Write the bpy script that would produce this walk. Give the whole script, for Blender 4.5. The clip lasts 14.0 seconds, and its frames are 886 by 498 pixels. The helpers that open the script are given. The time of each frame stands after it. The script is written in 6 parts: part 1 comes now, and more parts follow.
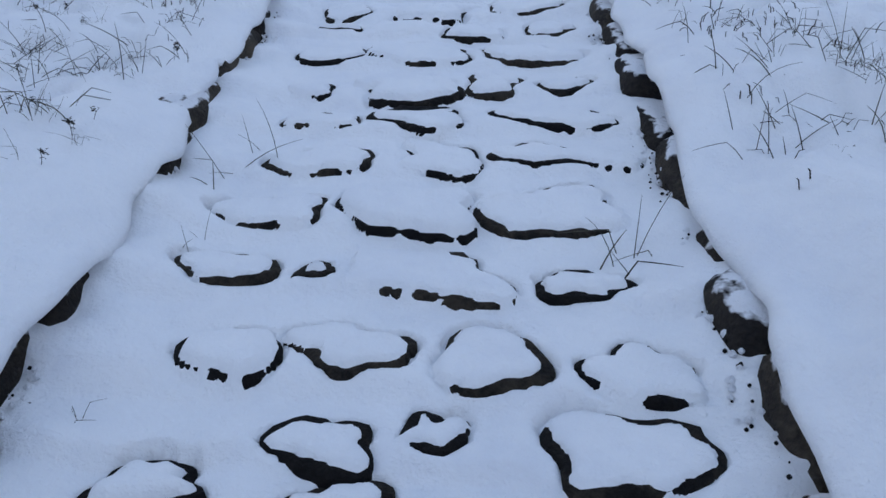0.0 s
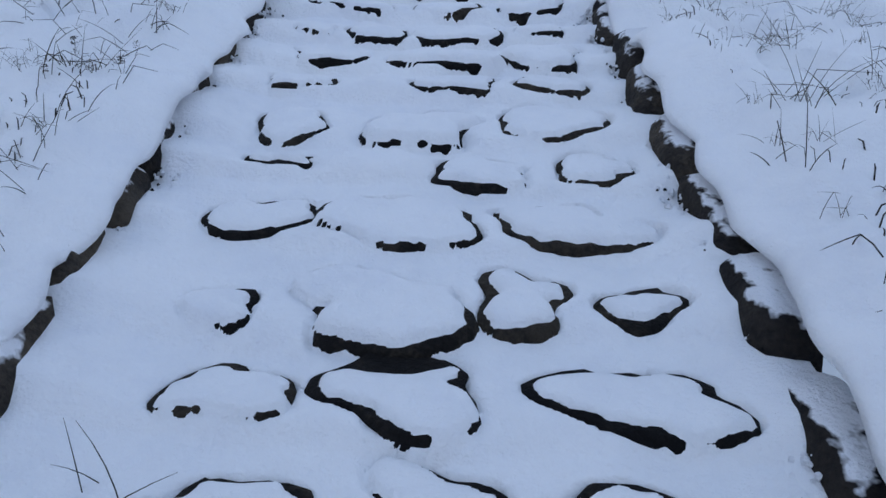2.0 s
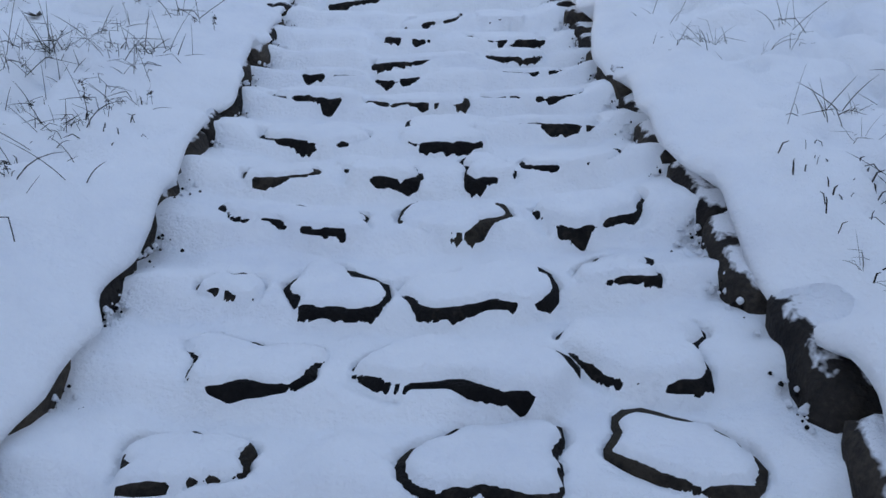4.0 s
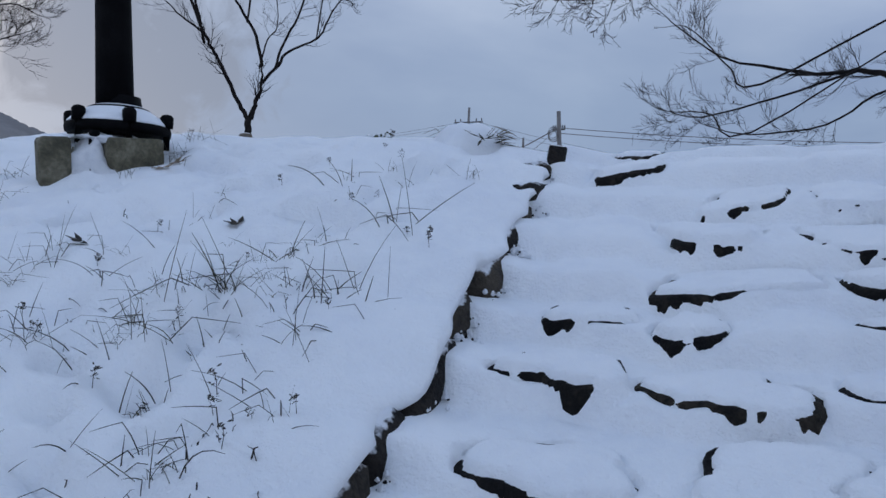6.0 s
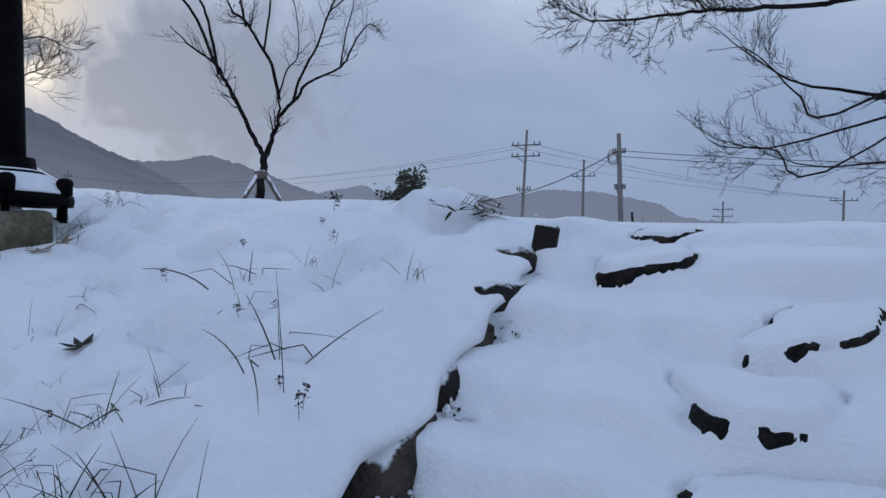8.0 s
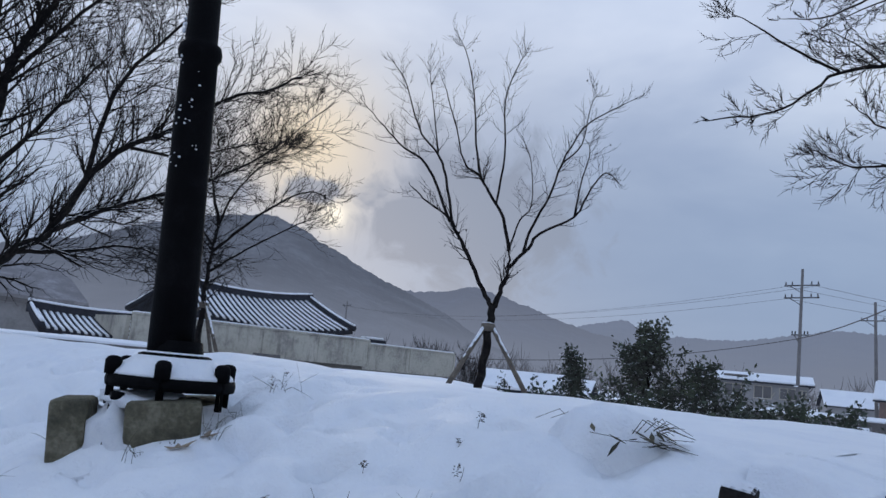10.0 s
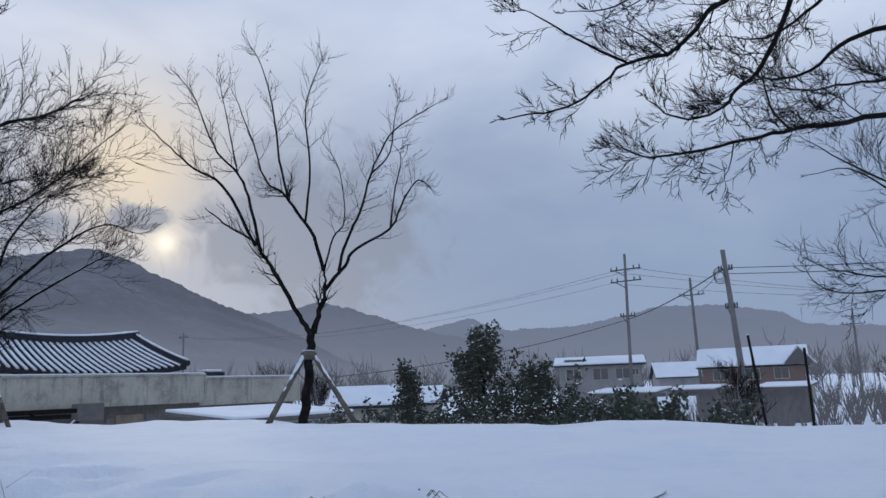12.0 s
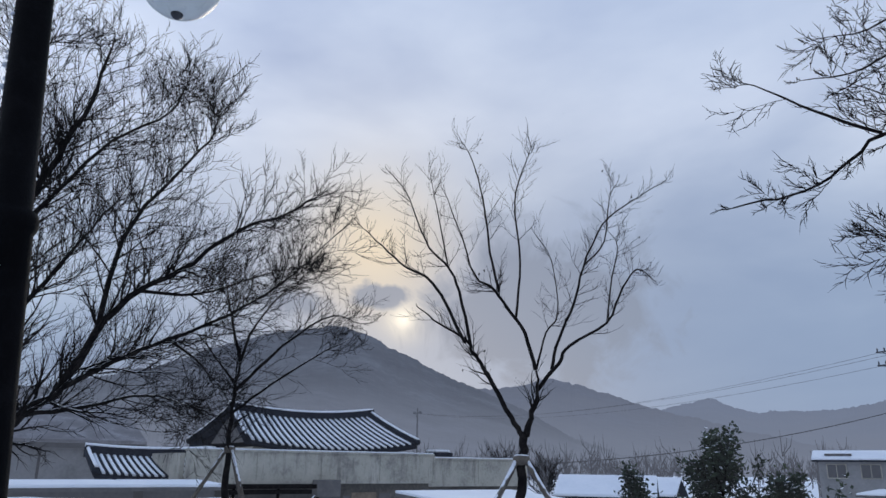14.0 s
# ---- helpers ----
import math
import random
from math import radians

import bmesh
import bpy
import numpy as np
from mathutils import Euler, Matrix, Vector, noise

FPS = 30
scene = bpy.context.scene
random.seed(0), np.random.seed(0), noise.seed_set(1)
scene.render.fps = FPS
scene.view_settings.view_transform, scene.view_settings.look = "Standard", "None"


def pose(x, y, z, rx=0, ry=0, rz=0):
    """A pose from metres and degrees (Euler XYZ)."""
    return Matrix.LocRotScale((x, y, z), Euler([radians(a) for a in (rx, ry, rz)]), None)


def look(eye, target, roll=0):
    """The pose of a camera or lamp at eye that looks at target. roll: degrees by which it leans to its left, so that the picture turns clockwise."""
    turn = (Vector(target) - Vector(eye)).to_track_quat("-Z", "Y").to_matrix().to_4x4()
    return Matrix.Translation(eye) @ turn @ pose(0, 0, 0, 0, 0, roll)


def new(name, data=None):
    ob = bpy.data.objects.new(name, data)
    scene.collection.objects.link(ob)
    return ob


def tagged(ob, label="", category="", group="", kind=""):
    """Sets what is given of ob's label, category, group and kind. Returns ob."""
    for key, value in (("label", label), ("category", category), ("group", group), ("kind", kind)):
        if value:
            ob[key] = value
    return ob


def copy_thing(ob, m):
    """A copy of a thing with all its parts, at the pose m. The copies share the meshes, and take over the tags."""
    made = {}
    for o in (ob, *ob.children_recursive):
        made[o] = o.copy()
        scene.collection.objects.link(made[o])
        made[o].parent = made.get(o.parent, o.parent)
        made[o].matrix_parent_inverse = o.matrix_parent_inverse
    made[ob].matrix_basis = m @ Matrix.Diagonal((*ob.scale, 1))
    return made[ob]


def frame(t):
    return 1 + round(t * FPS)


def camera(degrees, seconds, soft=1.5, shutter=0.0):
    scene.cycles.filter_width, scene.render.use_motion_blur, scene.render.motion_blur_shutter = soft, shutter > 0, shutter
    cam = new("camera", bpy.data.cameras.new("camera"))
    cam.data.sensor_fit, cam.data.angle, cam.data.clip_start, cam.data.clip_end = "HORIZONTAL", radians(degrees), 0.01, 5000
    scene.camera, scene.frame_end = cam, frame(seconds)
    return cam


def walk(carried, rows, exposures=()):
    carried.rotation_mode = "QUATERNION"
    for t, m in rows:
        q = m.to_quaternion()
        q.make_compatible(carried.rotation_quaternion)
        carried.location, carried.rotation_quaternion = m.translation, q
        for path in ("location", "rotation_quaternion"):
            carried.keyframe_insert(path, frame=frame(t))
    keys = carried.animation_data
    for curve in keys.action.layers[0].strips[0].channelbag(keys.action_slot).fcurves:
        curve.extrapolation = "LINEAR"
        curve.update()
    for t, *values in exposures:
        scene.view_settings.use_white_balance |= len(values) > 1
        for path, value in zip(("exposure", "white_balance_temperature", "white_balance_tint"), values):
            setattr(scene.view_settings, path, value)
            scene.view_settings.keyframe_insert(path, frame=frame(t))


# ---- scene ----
cam = camera(60.38, 14.0)
PATH = [
    (0, (0.683, -0.582, 1.471), (0.228, 4.311, 0.551), 3.44),
    (0.5, (0.594, -0.267, 1.620), (0.221, 4.655, 0.829), 3.23),
    (1, (0.590, 0.101, 1.693), (0.453, 5.036, 0.902), 1.82),
    (1.5, (0.527, 0.546, 1.893), (0.288, 5.458, 0.991), 3.23),
    (2, (0.420, 0.870, 2.057), (0.177, 5.782, 1.159), 4.76),
    (2.5, (0.398, 1.271, 2.227), (0.150, 6.221, 1.567), 2.95),
    (4.8, (0.149, 3.296, 3.079), (-0.114, 8.255, 2.494), 1.82),
    (5, (0.163, 3.450, 3.140), (-0.157, 8.410, 2.595), 1.75),
    (5.5, (0.145, 3.750, 3.277), (-0.912, 8.628, 2.993), 0.96),
    (6, (0.039, 3.975, 3.428), (-2.023, 8.529, 3.342), 2.00),
    (6.5, (0.016, 4.256, 3.537), (-2.475, 8.591, 3.470), 2.99),
    (7, (0.014, 4.508, 3.571), (-2.480, 8.840, 3.444), 2.30),
    (7.2, (-0.010, 4.634, 3.633), (-2.442, 9.002, 3.548), 1.82),
    (9.3, (-0.010, 5.682, 4.013), (-2.810, 9.813, 4.323), 2.86),
    (9.5, (-0.026, 5.724, 4.082), (-3.180, 9.576, 4.544), 3.20),
    (10, (-0.023, 5.775, 4.147), (-3.757, 9.006, 4.932), 5.44),
    (10.5, (-0.156, 5.954, 4.304), (-3.913, 9.126, 5.214), 4.10),
    (11, (-0.159, 6.071, 4.353), (-3.602, 9.510, 5.504), 2.15),
    (11.5, (-0.094, 6.197, 4.348), (-3.195, 9.954, 5.476), -0.49),
    (12, (-0.170, 6.436, 4.349), (-3.144, 10.358, 5.229), -2.09),
    (12.5, (-0.178, 6.547, 4.460), (-3.324, 10.283, 5.533), -1.12),
    (13, (-0.254, 6.729, 4.515), (-3.781, 10.058, 5.732), 0.24),
    (13.5, (-0.244, 6.911, 4.612), (-3.985, 10.007, 5.806), 0.35),
    (14, (-0.335, 6.886, 4.686), (-4.251, 9.672, 6.064), 0.67),
]
EXPOSURES = [(0.0, 0.07), (5.0, 0.0), (6.5, -0.06), (9.5, -0.03), (11.0, -0.02), (12.0, -0.1), (14.0, -0.08)]
walk(cam, [(t, look(e, g, r)) for t, e, g, r in PATH], EXPOSURES)

# ---- world and sun: overcast winter evening, sun low behind cloud ----
SUN_AZ, SUN_EL = 57.5, 10.7          # degrees left of +y, degrees up
SUN_DIR = Vector((-math.sin(radians(SUN_AZ)) * math.cos(radians(SUN_EL)), math.cos(radians(SUN_AZ)) * math.cos(radians(SUN_EL)), math.sin(radians(SUN_EL))))


class Nodes:
    """Short hand for node trees."""
    def __init__(self, tree):
        self.t = tree
        tree.nodes.clear()

    def add(self, kind, **sets):
        n = self.t.nodes.new(kind)
        for key, value in sets.items():
            setattr(n, key, value)
        return n

    def link(self, a, b):
        self.t.links.new(a, b)

    def put(self, sock, v):
        if isinstance(v, bpy.types.NodeSocket):
            self.link(v, sock)
        else:
            sock.default_value = v

    def math(self, op, a, b=0.0, clamp=False):
        n = self.add("ShaderNodeMath", operation=op, use_clamp=clamp)
        self.put(n.inputs[0], a)
        self.put(n.inputs[1], b)
        return n.outputs[0]

    def noise(self, vec, scale, detail=4.0, rough=0.55, distort=0.0):
        n = self.add("ShaderNodeTexNoise")
        if vec is not None:
            self.link(vec, n.inputs["Vector"])
        for key, v in (("Scale", scale), ("Detail", detail), ("Roughness", rough), ("Distortion", distort)):
            n.inputs[key].default_value = v
        return n.outputs[0]

    def ramp(self, fac, stops):
        n = self.add("ShaderNodeValToRGB")
        e = n.color_ramp.elements
        while len(e) < len(stops):
            e.new(0.5)
        for k, (p, c) in zip(e, stops):
            k.position, k.color = p, (*c, 1) if len(c) == 3 else c
        self.link(fac, n.inputs[0])
        return n.outputs[0]

    def mix(self, fac, a, b, blend="MIX"):
        n = self.add("ShaderNodeMix", data_type="RGBA", blend_type=blend)
        self.put(n.inputs[0], fac)
        for s, v in ((n.inputs[6], a), (n.inputs[7], b)):
            self.put(s, (*v, 1) if isinstance(v, tuple) and len(v) == 3 else v)
        return n.outputs[2]


def build_world():
    world = bpy.data.worlds.new("winter_sky")
    scene.world = world
    world.use_nodes = True
    n = Nodes(world.node_tree)
    way = n.add("ShaderNodeTexCoord").outputs["Generated"]
    sep = n.add("ShaderNodeSeparateXYZ")
    n.link(way, sep.inputs[0])
    up = n.math("MAXIMUM", sep.outputs[2], 0.0)
    # cloud deck seen in perspective: stretched along the horizon
    flat = n.math("ADD", up, 0.32)
    comb = n.add("ShaderNodeCombineXYZ")
    n.link(n.math("DIVIDE", sep.outputs[0], flat), comb.inputs[0])
    n.link(n.math("DIVIDE", sep.outputs[1], flat), comb.inputs[1])
    n.link(n.math("MULTIPLY", up, 2.2), comb.inputs[2])
    cloud = n.noise(comb.outputs[0], 1.35, 5.0, 0.52, 0.35)
    fine = n.noise(comb.outputs[0], 4.2, 4.0, 0.5, 0.2)
    base = n.ramp(up, ((0.0, SKY_LOW), (0.16, SKY_MID), (0.42, SKY_HIGH), (1.0, SKY_TOP)))
    shade = n.ramp(n.math("ADD", n.math("MULTIPLY", cloud, 0.75), n.math("MULTIPLY", fine, 0.25)), ((0.34, (0.66, 0.70, 0.80)), (0.5, (0.98, 0.98, 0.99)), (0.66, (1.3, 1.25, 1.17))))
    sky = n.mix(1.0, base, shade, "MULTIPLY")
    dot = n.add("ShaderNodeVectorMath", operation="DOT_PRODUCT")
    n.link(way, dot.inputs[0])
    dot.inputs[1].default_value = Vector(GLOW_DIR).normalized()
    d = n.math("MAXIMUM", dot.outputs["Value"], 0.0)
    wide = n.math("POWER", d, 22.0)
    mid = n.math("POWER", d, 230.0)
    # heavier grey cloud away from the sun, low over the valley
    away = n.add("ShaderNodeVectorMath", operation="DOT_PRODUCT")
    n.link(way, away.inputs[0])
    away.inputs[1].default_value = Vector((-math.sin(radians(30)), math.cos(radians(30)), 0.14)).normalized()
    heavy = n.ramp(n.math("ADD", away.outputs["Value"], n.math("MULTIPLY", n.math("SUBTRACT", cloud, 0.5), 0.16)), ((0.62, (0, 0, 0)), (0.93, (1, 1, 1))))
    lower = n.ramp(n.math("ADD", up, n.math("MULTIPLY", n.math("SUBTRACT", cloud, 0.5), 0.3)), ((0.2, (1, 1, 1)), (0.46, (0.4, 0.4, 0.4))))
    sky = n.mix(n.math("MULTIPLY", n.math("MULTIPLY", heavy, 0.8), lower), sky, HEAVY_CLOUD)
    sky = n.mix(n.math("MULTIPLY", wide, 0.32, True), sky, (0.66, 0.655, 0.68))
    sky = n.mix(n.math("MULTIPLY", mid, 0.75, True), sky, (0.93, 0.77, 0.54))
    ragged = n.noise(way, 17.0, 5.0, 0.6, 0.6)
    sun = n.add("ShaderNodeVectorMath", operation="DOT_PRODUCT")
    n.link(way, sun.inputs[0])
    sun.inputs[1].default_value = SUN_DIR
    facing = n.math("MAXIMUM", sun.outputs["Value"], 0.0)
    halo = n.math("POWER", facing, 3000.0)
    sky = n.mix(n.math("MULTIPLY", halo, n.math("MULTIPLY", ragged, 1.3), True), sky, (0.93, 0.86, 0.74))
    # torn dark cloud banks drifting before the sun
    across = n.add("ShaderNodeVectorMath", operation="DOT_PRODUCT")
    n.link(way, across.inputs[0])
    across.inputs[1].default_value = (math.cos(radians(SUN_AZ)), math.sin(radians(SUN_AZ)), 0)
    banks = None
    for u0, v0, wu, wv, k in ((0.19, math.sin(radians(11)), 0.15, 0.12, 0.9), (-0.035, math.sin(radians(12.3)), 0.042, 0.017, 1.0), (0.1, math.sin(radians(10.8)), 0.085, 0.042, 0.95), (-0.14, math.sin(radians(11.6)), 0.07, 0.02, 0.6)):
        du = n.math("DIVIDE", n.math("SUBTRACT", across.outputs["Value"], u0), wu)
        dv = n.math("DIVIDE", n.math("SUBTRACT", sep.outputs[2], v0), wv)
        e = n.math("MULTIPLY", n.math("POWER", 2.718, n.math("MULTIPLY", n.math("ADD", n.math("MULTIPLY", du, du), n.math("MULTIPLY", dv, dv)), -1.0)), k)
        banks = e if banks is None else n.math("MAXIMUM", banks, e)
    banks = n.math("ADD", banks, n.math("MULTIPLY", n.math("SUBTRACT", ragged, 0.5), 1.3))
    sky = n.mix(n.math("MULTIPLY", n.ramp(banks, ((0.3, (0, 0, 0)), (0.62, (1, 1, 1)))), 0.9), sky, (0.25, 0.30, 0.41))
    disc = n.math("POWER", facing, 15000.0)
    sky = n.mix(n.math("MULTIPLY", disc, n.math("SUBTRACT", n.math("MULTIPLY", ragged, 2.4), 0.5), True), sky, (1.15, 1.1, 0.98))
    clear = n.add("ShaderNodeTexSky", sky_type="NISHITA", sun_disc=False, sun_elevation=radians(SUN_EL), sun_rotation=radians(-SUN_AZ))
    b1, b2 = n.add("ShaderNodeBackground"), n.add("ShaderNodeBackground")
    n.link(clear.outputs[0], b1.inputs[0])
    b1.inputs[1].default_value = 0.0032
    n.link(sky, b2.inputs[0])
    b2.inputs[1].default_value = SKY_STRENGTH
    both = n.add("ShaderNodeAddShader")
    n.link(b1.outputs[0], both.inputs[0])
    n.link(b2.outputs[0], both.inputs[1])
    n.link(both.outputs[0], n.add("ShaderNodeOutputWorld").inputs[0])


SKY_LOW, SKY_MID, SKY_HIGH, SKY_TOP = (0.28, 0.362, 0.505), (0.32, 0.42, 0.6), (0.71, 0.80, 0.99), (0.34, 0.52, 0.86)
HEAVY_CLOUD = (0.258, 0.345, 0.52)
SKY_STRENGTH = 1.0
GLOW_DIR = (-math.sin(radians(60.0)), math.cos(radians(60.0)), math.tan(radians(16.0)))
build_world()
sun = new("sun", bpy.data.lights.new("sun", "SUN"))
sun.data.energy, sun.data.angle, sun.data.color = 0.6, radians(20), (1.0, 0.9, 0.76)
sun.matrix_world = look((0, 0, 30), Vector((0, 0, 30)) - SUN_DIR)


# ---- materials ----
def surface(name, stops, rough=0.8, scale=6.0, fine=60.0, bump=0.3, bump_scale=None, metal=0.0, snow=0.0, haze_glow=None, vary=0.0, spec=0.3, mist=None, drips=False):
    """A weathered surface: colour stops over two noises, fine relief, optional snow lying on upward faces, optional
    emission that paints hazy distance.
    """
    m = bpy.data.materials.new(name)
    m.use_nodes = True
    n = Nodes(m.node_tree)
    pos = n.add("ShaderNodeNewGeometry")
    p = pos.outputs["Position"]
    big, small = n.noise(p, scale, 5.0), n.noise(p, fine, 4.0)
    f = n.math("ADD", n.math("MULTIPLY", big, 0.65), n.math("MULTIPLY", small, 0.35))
    if vary:
        f = n.math("ADD", f, n.math("MULTIPLY", n.math("SUBTRACT", n.add("ShaderNodeObjectInfo").outputs["Random"], 0.5), vary))
    k = len(stops)
    col = n.ramp(f, [(0.32 + 0.36 * i / max(1, k - 1), c) for i, c in enumerate(stops)])
    if drips:
        # soot-grey runs washed down from the coping
        pull = n.add("ShaderNodeMapping")
        pull.inputs["Scale"].default_value = (1.0, 1.0, 0.16)
        n.link(p, pull.inputs[0])
        runs = n.ramp(n.noise(pull.outputs[0], 2.6, 5.0, 0.65), ((0.52, (0, 0, 0)), (0.68, (1, 1, 1))))
        col = n.mix(n.math("MULTIPLY", runs, 0.7), col, (0.12, 0.11, 0.1))
    roughness = n.math("ADD", n.math("MULTIPLY", n.math("SUBTRACT", small, 0.5), 0.25), rough, True)
    if snow:
        sep = n.add("ShaderNodeSeparateXYZ")
        n.link(pos.outputs["Normal"], sep.inputs[0])
        lie = n.math("ADD", sep.outputs[2], n.math("MULTIPLY", n.math("SUBTRACT", n.noise(p, 14.0, 3.0), 0.5), 1.1))
        fac = n.ramp(lie, ((1.0 - snow, (0, 0, 0)), (min(1.0, 1.12 - snow), (1, 1, 1))))
        col = n.mix(fac, col, (0.84, 0.86, 0.9))
    b = n.add("ShaderNodeBsdfPrincipled")
    n.link(col, b.inputs["Base Color"])
    n.link(roughness, b.inputs["Roughness"])
    b.inputs["Metallic"].default_value = metal
    b.inputs["Specular IOR Level"].default_value = spec
    if bump:
        bp = n.add("ShaderNodeBump")
        bp.inputs["Strength"].default_value = bump
        bp.inputs["Distance"].default_value = 0.02
        n.link(n.math("ADD", n.math("ADD", n.math("MULTIPLY", n.noise(p, bump_scale or fine, 6.0, 0.65), 0.6), n.math("MULTIPLY", small, 0.7)), n.math("MULTIPLY", big, 0.8)), bp.inputs["Height"])
        n.link(bp.outputs[0], b.inputs["Normal"])
    out = b.outputs[0]
    # hazy distance painted in: a flat glow mixed over the surface
    if haze_glow:
        amount, colour = haze_glow
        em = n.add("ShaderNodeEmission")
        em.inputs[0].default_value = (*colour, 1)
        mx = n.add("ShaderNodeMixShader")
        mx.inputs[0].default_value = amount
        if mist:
            # painted valley mist: the glow takes over towards the foot of the hill
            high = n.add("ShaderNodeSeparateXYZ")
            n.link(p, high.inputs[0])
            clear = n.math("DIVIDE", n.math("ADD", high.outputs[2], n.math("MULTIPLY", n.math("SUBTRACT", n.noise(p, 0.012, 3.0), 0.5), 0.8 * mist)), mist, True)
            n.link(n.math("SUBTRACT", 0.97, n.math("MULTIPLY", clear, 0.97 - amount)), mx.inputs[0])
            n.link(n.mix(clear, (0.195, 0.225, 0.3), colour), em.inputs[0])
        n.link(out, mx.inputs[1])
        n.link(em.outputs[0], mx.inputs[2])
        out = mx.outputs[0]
    n.link(out, n.add("ShaderNodeOutputMaterial").inputs[0])
    return m


# glow colour painted over shrubs and village surfaces to imitate hazy air
HAZE_GLOW = (0.27, 0.30, 0.385)
SNOW = surface("snow", [(0.79, 0.815, 0.865), (0.85, 0.87, 0.90), (0.88, 0.895, 0.915)], 0.62, 1.9, 13.0, 0.95, 70.0, spec=0.2)
SNOW_GRAINY = surface("grainy_snow", [(0.72, 0.745, 0.79), (0.83, 0.85, 0.89), (0.87, 0.885, 0.905)], 0.7, 22.0, 130.0, 0.9, 120.0, spec=0.2)
STONE = surface("dark_wet_stone", [(0.004, 0.004, 0.005), (0.011, 0.01, 0.0095), (0.045, 0.037, 0.028)], 0.8, 14.0, 70.0, 1.0, vary=0.3, spec=0.15)
KERB = surface("brown_grey_stone", [(0.012, 0.011, 0.012), (0.034, 0.029, 0.025), (0.085, 0.07, 0.054)], 0.8, 7.0, 60.0, 1.0, vary=0.25, snow=0.3, spec=0.15)
CONCRETE = surface("stained_concrete", [(0.045, 0.042, 0.03), (0.115, 0.105, 0.07), (0.24, 0.215, 0.16)], 0.88, 8.0, 45.0, 0.9)
BLACK = surface("black_paint", [(0.0015, 0.0015, 0.002), (0.0025, 0.0025, 0.003), (0.006, 0.006, 0.007)], 0.65, 8.0, 90.0, 0.15, spec=0.05)
BARK = surface("dark_bark", [(0.006, 0.0055, 0.006), (0.014, 0.012, 0.012), (0.035, 0.03, 0.027)], 0.9, 9.0, 60.0, 0.8, spec=0.1)
BARK_SNOW = surface("snowy_bark", [(0.007, 0.0065, 0.007), (0.016, 0.014, 0.014), (0.04, 0.034, 0.03)], 0.9, 9.0, 60.0, 0.8, snow=0.34, spec=0.1)
TWIG = surface("twig", [(0.006, 0.0055, 0.006), (0.016, 0.014, 0.014)], 0.9, 9.0, 60.0, 0.0, spec=0.08)
TIMBER = surface("grey_timber", [(0.06, 0.05, 0.042), (0.13, 0.11, 0.09), (0.2, 0.17, 0.14)], 0.8, 10.0, 80.0, 0.4, snow=0.42)
GRASS = surface("winter_grass", [(0.016, 0.018, 0.014), (0.045, 0.042, 0.028), (0.13, 0.105, 0.06)], 0.8, 12.0, 40.0, 0.0)
WEED = surface("withered_weed", [(0.012, 0.012, 0.013), (0.03, 0.026, 0.022), (0.06, 0.045, 0.03)], 0.85, 20.0, 60.0, 0.0)
LEAF = surface("evergreen_leaf", [(0.009, 0.018, 0.011), (0.022, 0.038, 0.018), (0.06, 0.078, 0.034)], 0.6, 3.0, 20.0, 0.0, snow=0.13, haze_glow=(0.03, HAZE_GLOW))
PLASTER = surface("stained_plaster", [(0.24, 0.225, 0.2), (0.43, 0.41, 0.345), (0.52, 0.49, 0.42)], 0.9, 1.1, 9.0, 0.2, haze_glow=(0.06, HAZE_GLOW), drips=True)
# darker plaster tone for the recessed lower wall and the soffit
DARK_PLASTER = surface("dark_lower_wall", [(0.05, 0.046, 0.042), (0.11, 0.1, 0.085), (0.2, 0.18, 0.15)], 0.9, 0.9, 8.0, 0.2, haze_glow=(0.06, HAZE_GLOW))
GREYWALL = surface("grey_render", [(0.12, 0.125, 0.13), (0.2, 0.205, 0.21), (0.26, 0.26, 0.265)], 0.9, 0.8, 8.0, 0.2, haze_glow=(0.18, HAZE_GLOW))
TILE_DARK = surface("dark_roof_tile", [(0.008, 0.011, 0.018), (0.018, 0.022, 0.032), (0.03, 0.035, 0.048)], 0.85, 2.0, 14.0, 0.3, haze_glow=(0.03, HAZE_GLOW), spec=0.1)
ROOF_SNOW = surface("roof_snow", [(0.74, 0.77, 0.82), (0.82, 0.84, 0.88), (0.86, 0.88, 0.9)], 0.7, 0.7, 9.0, 0.2, haze_glow=(0.06, HAZE_GLOW))
GREYROOF = surface("grey_roof", [(0.07, 0.075, 0.09), (0.12, 0.125, 0.145), (0.26, 0.27, 0.3)], 0.9, 1.2, 9.0, 0.2, haze_glow=(0.3, (0.2, 0.22, 0.28)))
BRICK = surface("red_brick_far", [(0.07, 0.03, 0.024), (0.13, 0.062, 0.046), (0.19, 0.1, 0.075)], 0.9, 1.0, 8.0, 0.2, haze_glow=(0.16, HAZE_GLOW))
DARKWALL = surface("dark_shed_wall", [(0.03, 0.03, 0.033), (0.06, 0.06, 0.063), (0.1, 0.095, 0.09)], 0.8, 1.5, 8.0, 0.2, haze_glow=(0.14, HAZE_GLOW))
GLASSDARK = surface("dark_window", [(0.02, 0.024, 0.03), (0.035, 0.04, 0.05)], 0.15, 1.0, 5.0, 0.0, haze_glow=(0.15, HAZE_GLOW), spec=0.6)
TAN = surface("tan_board", [(0.14, 0.1, 0.065), (0.24, 0.18, 0.12), (0.32, 0.25, 0.17)], 0.85, 1.5, 9.0, 0.3, haze_glow=(0.08, HAZE_GLOW))
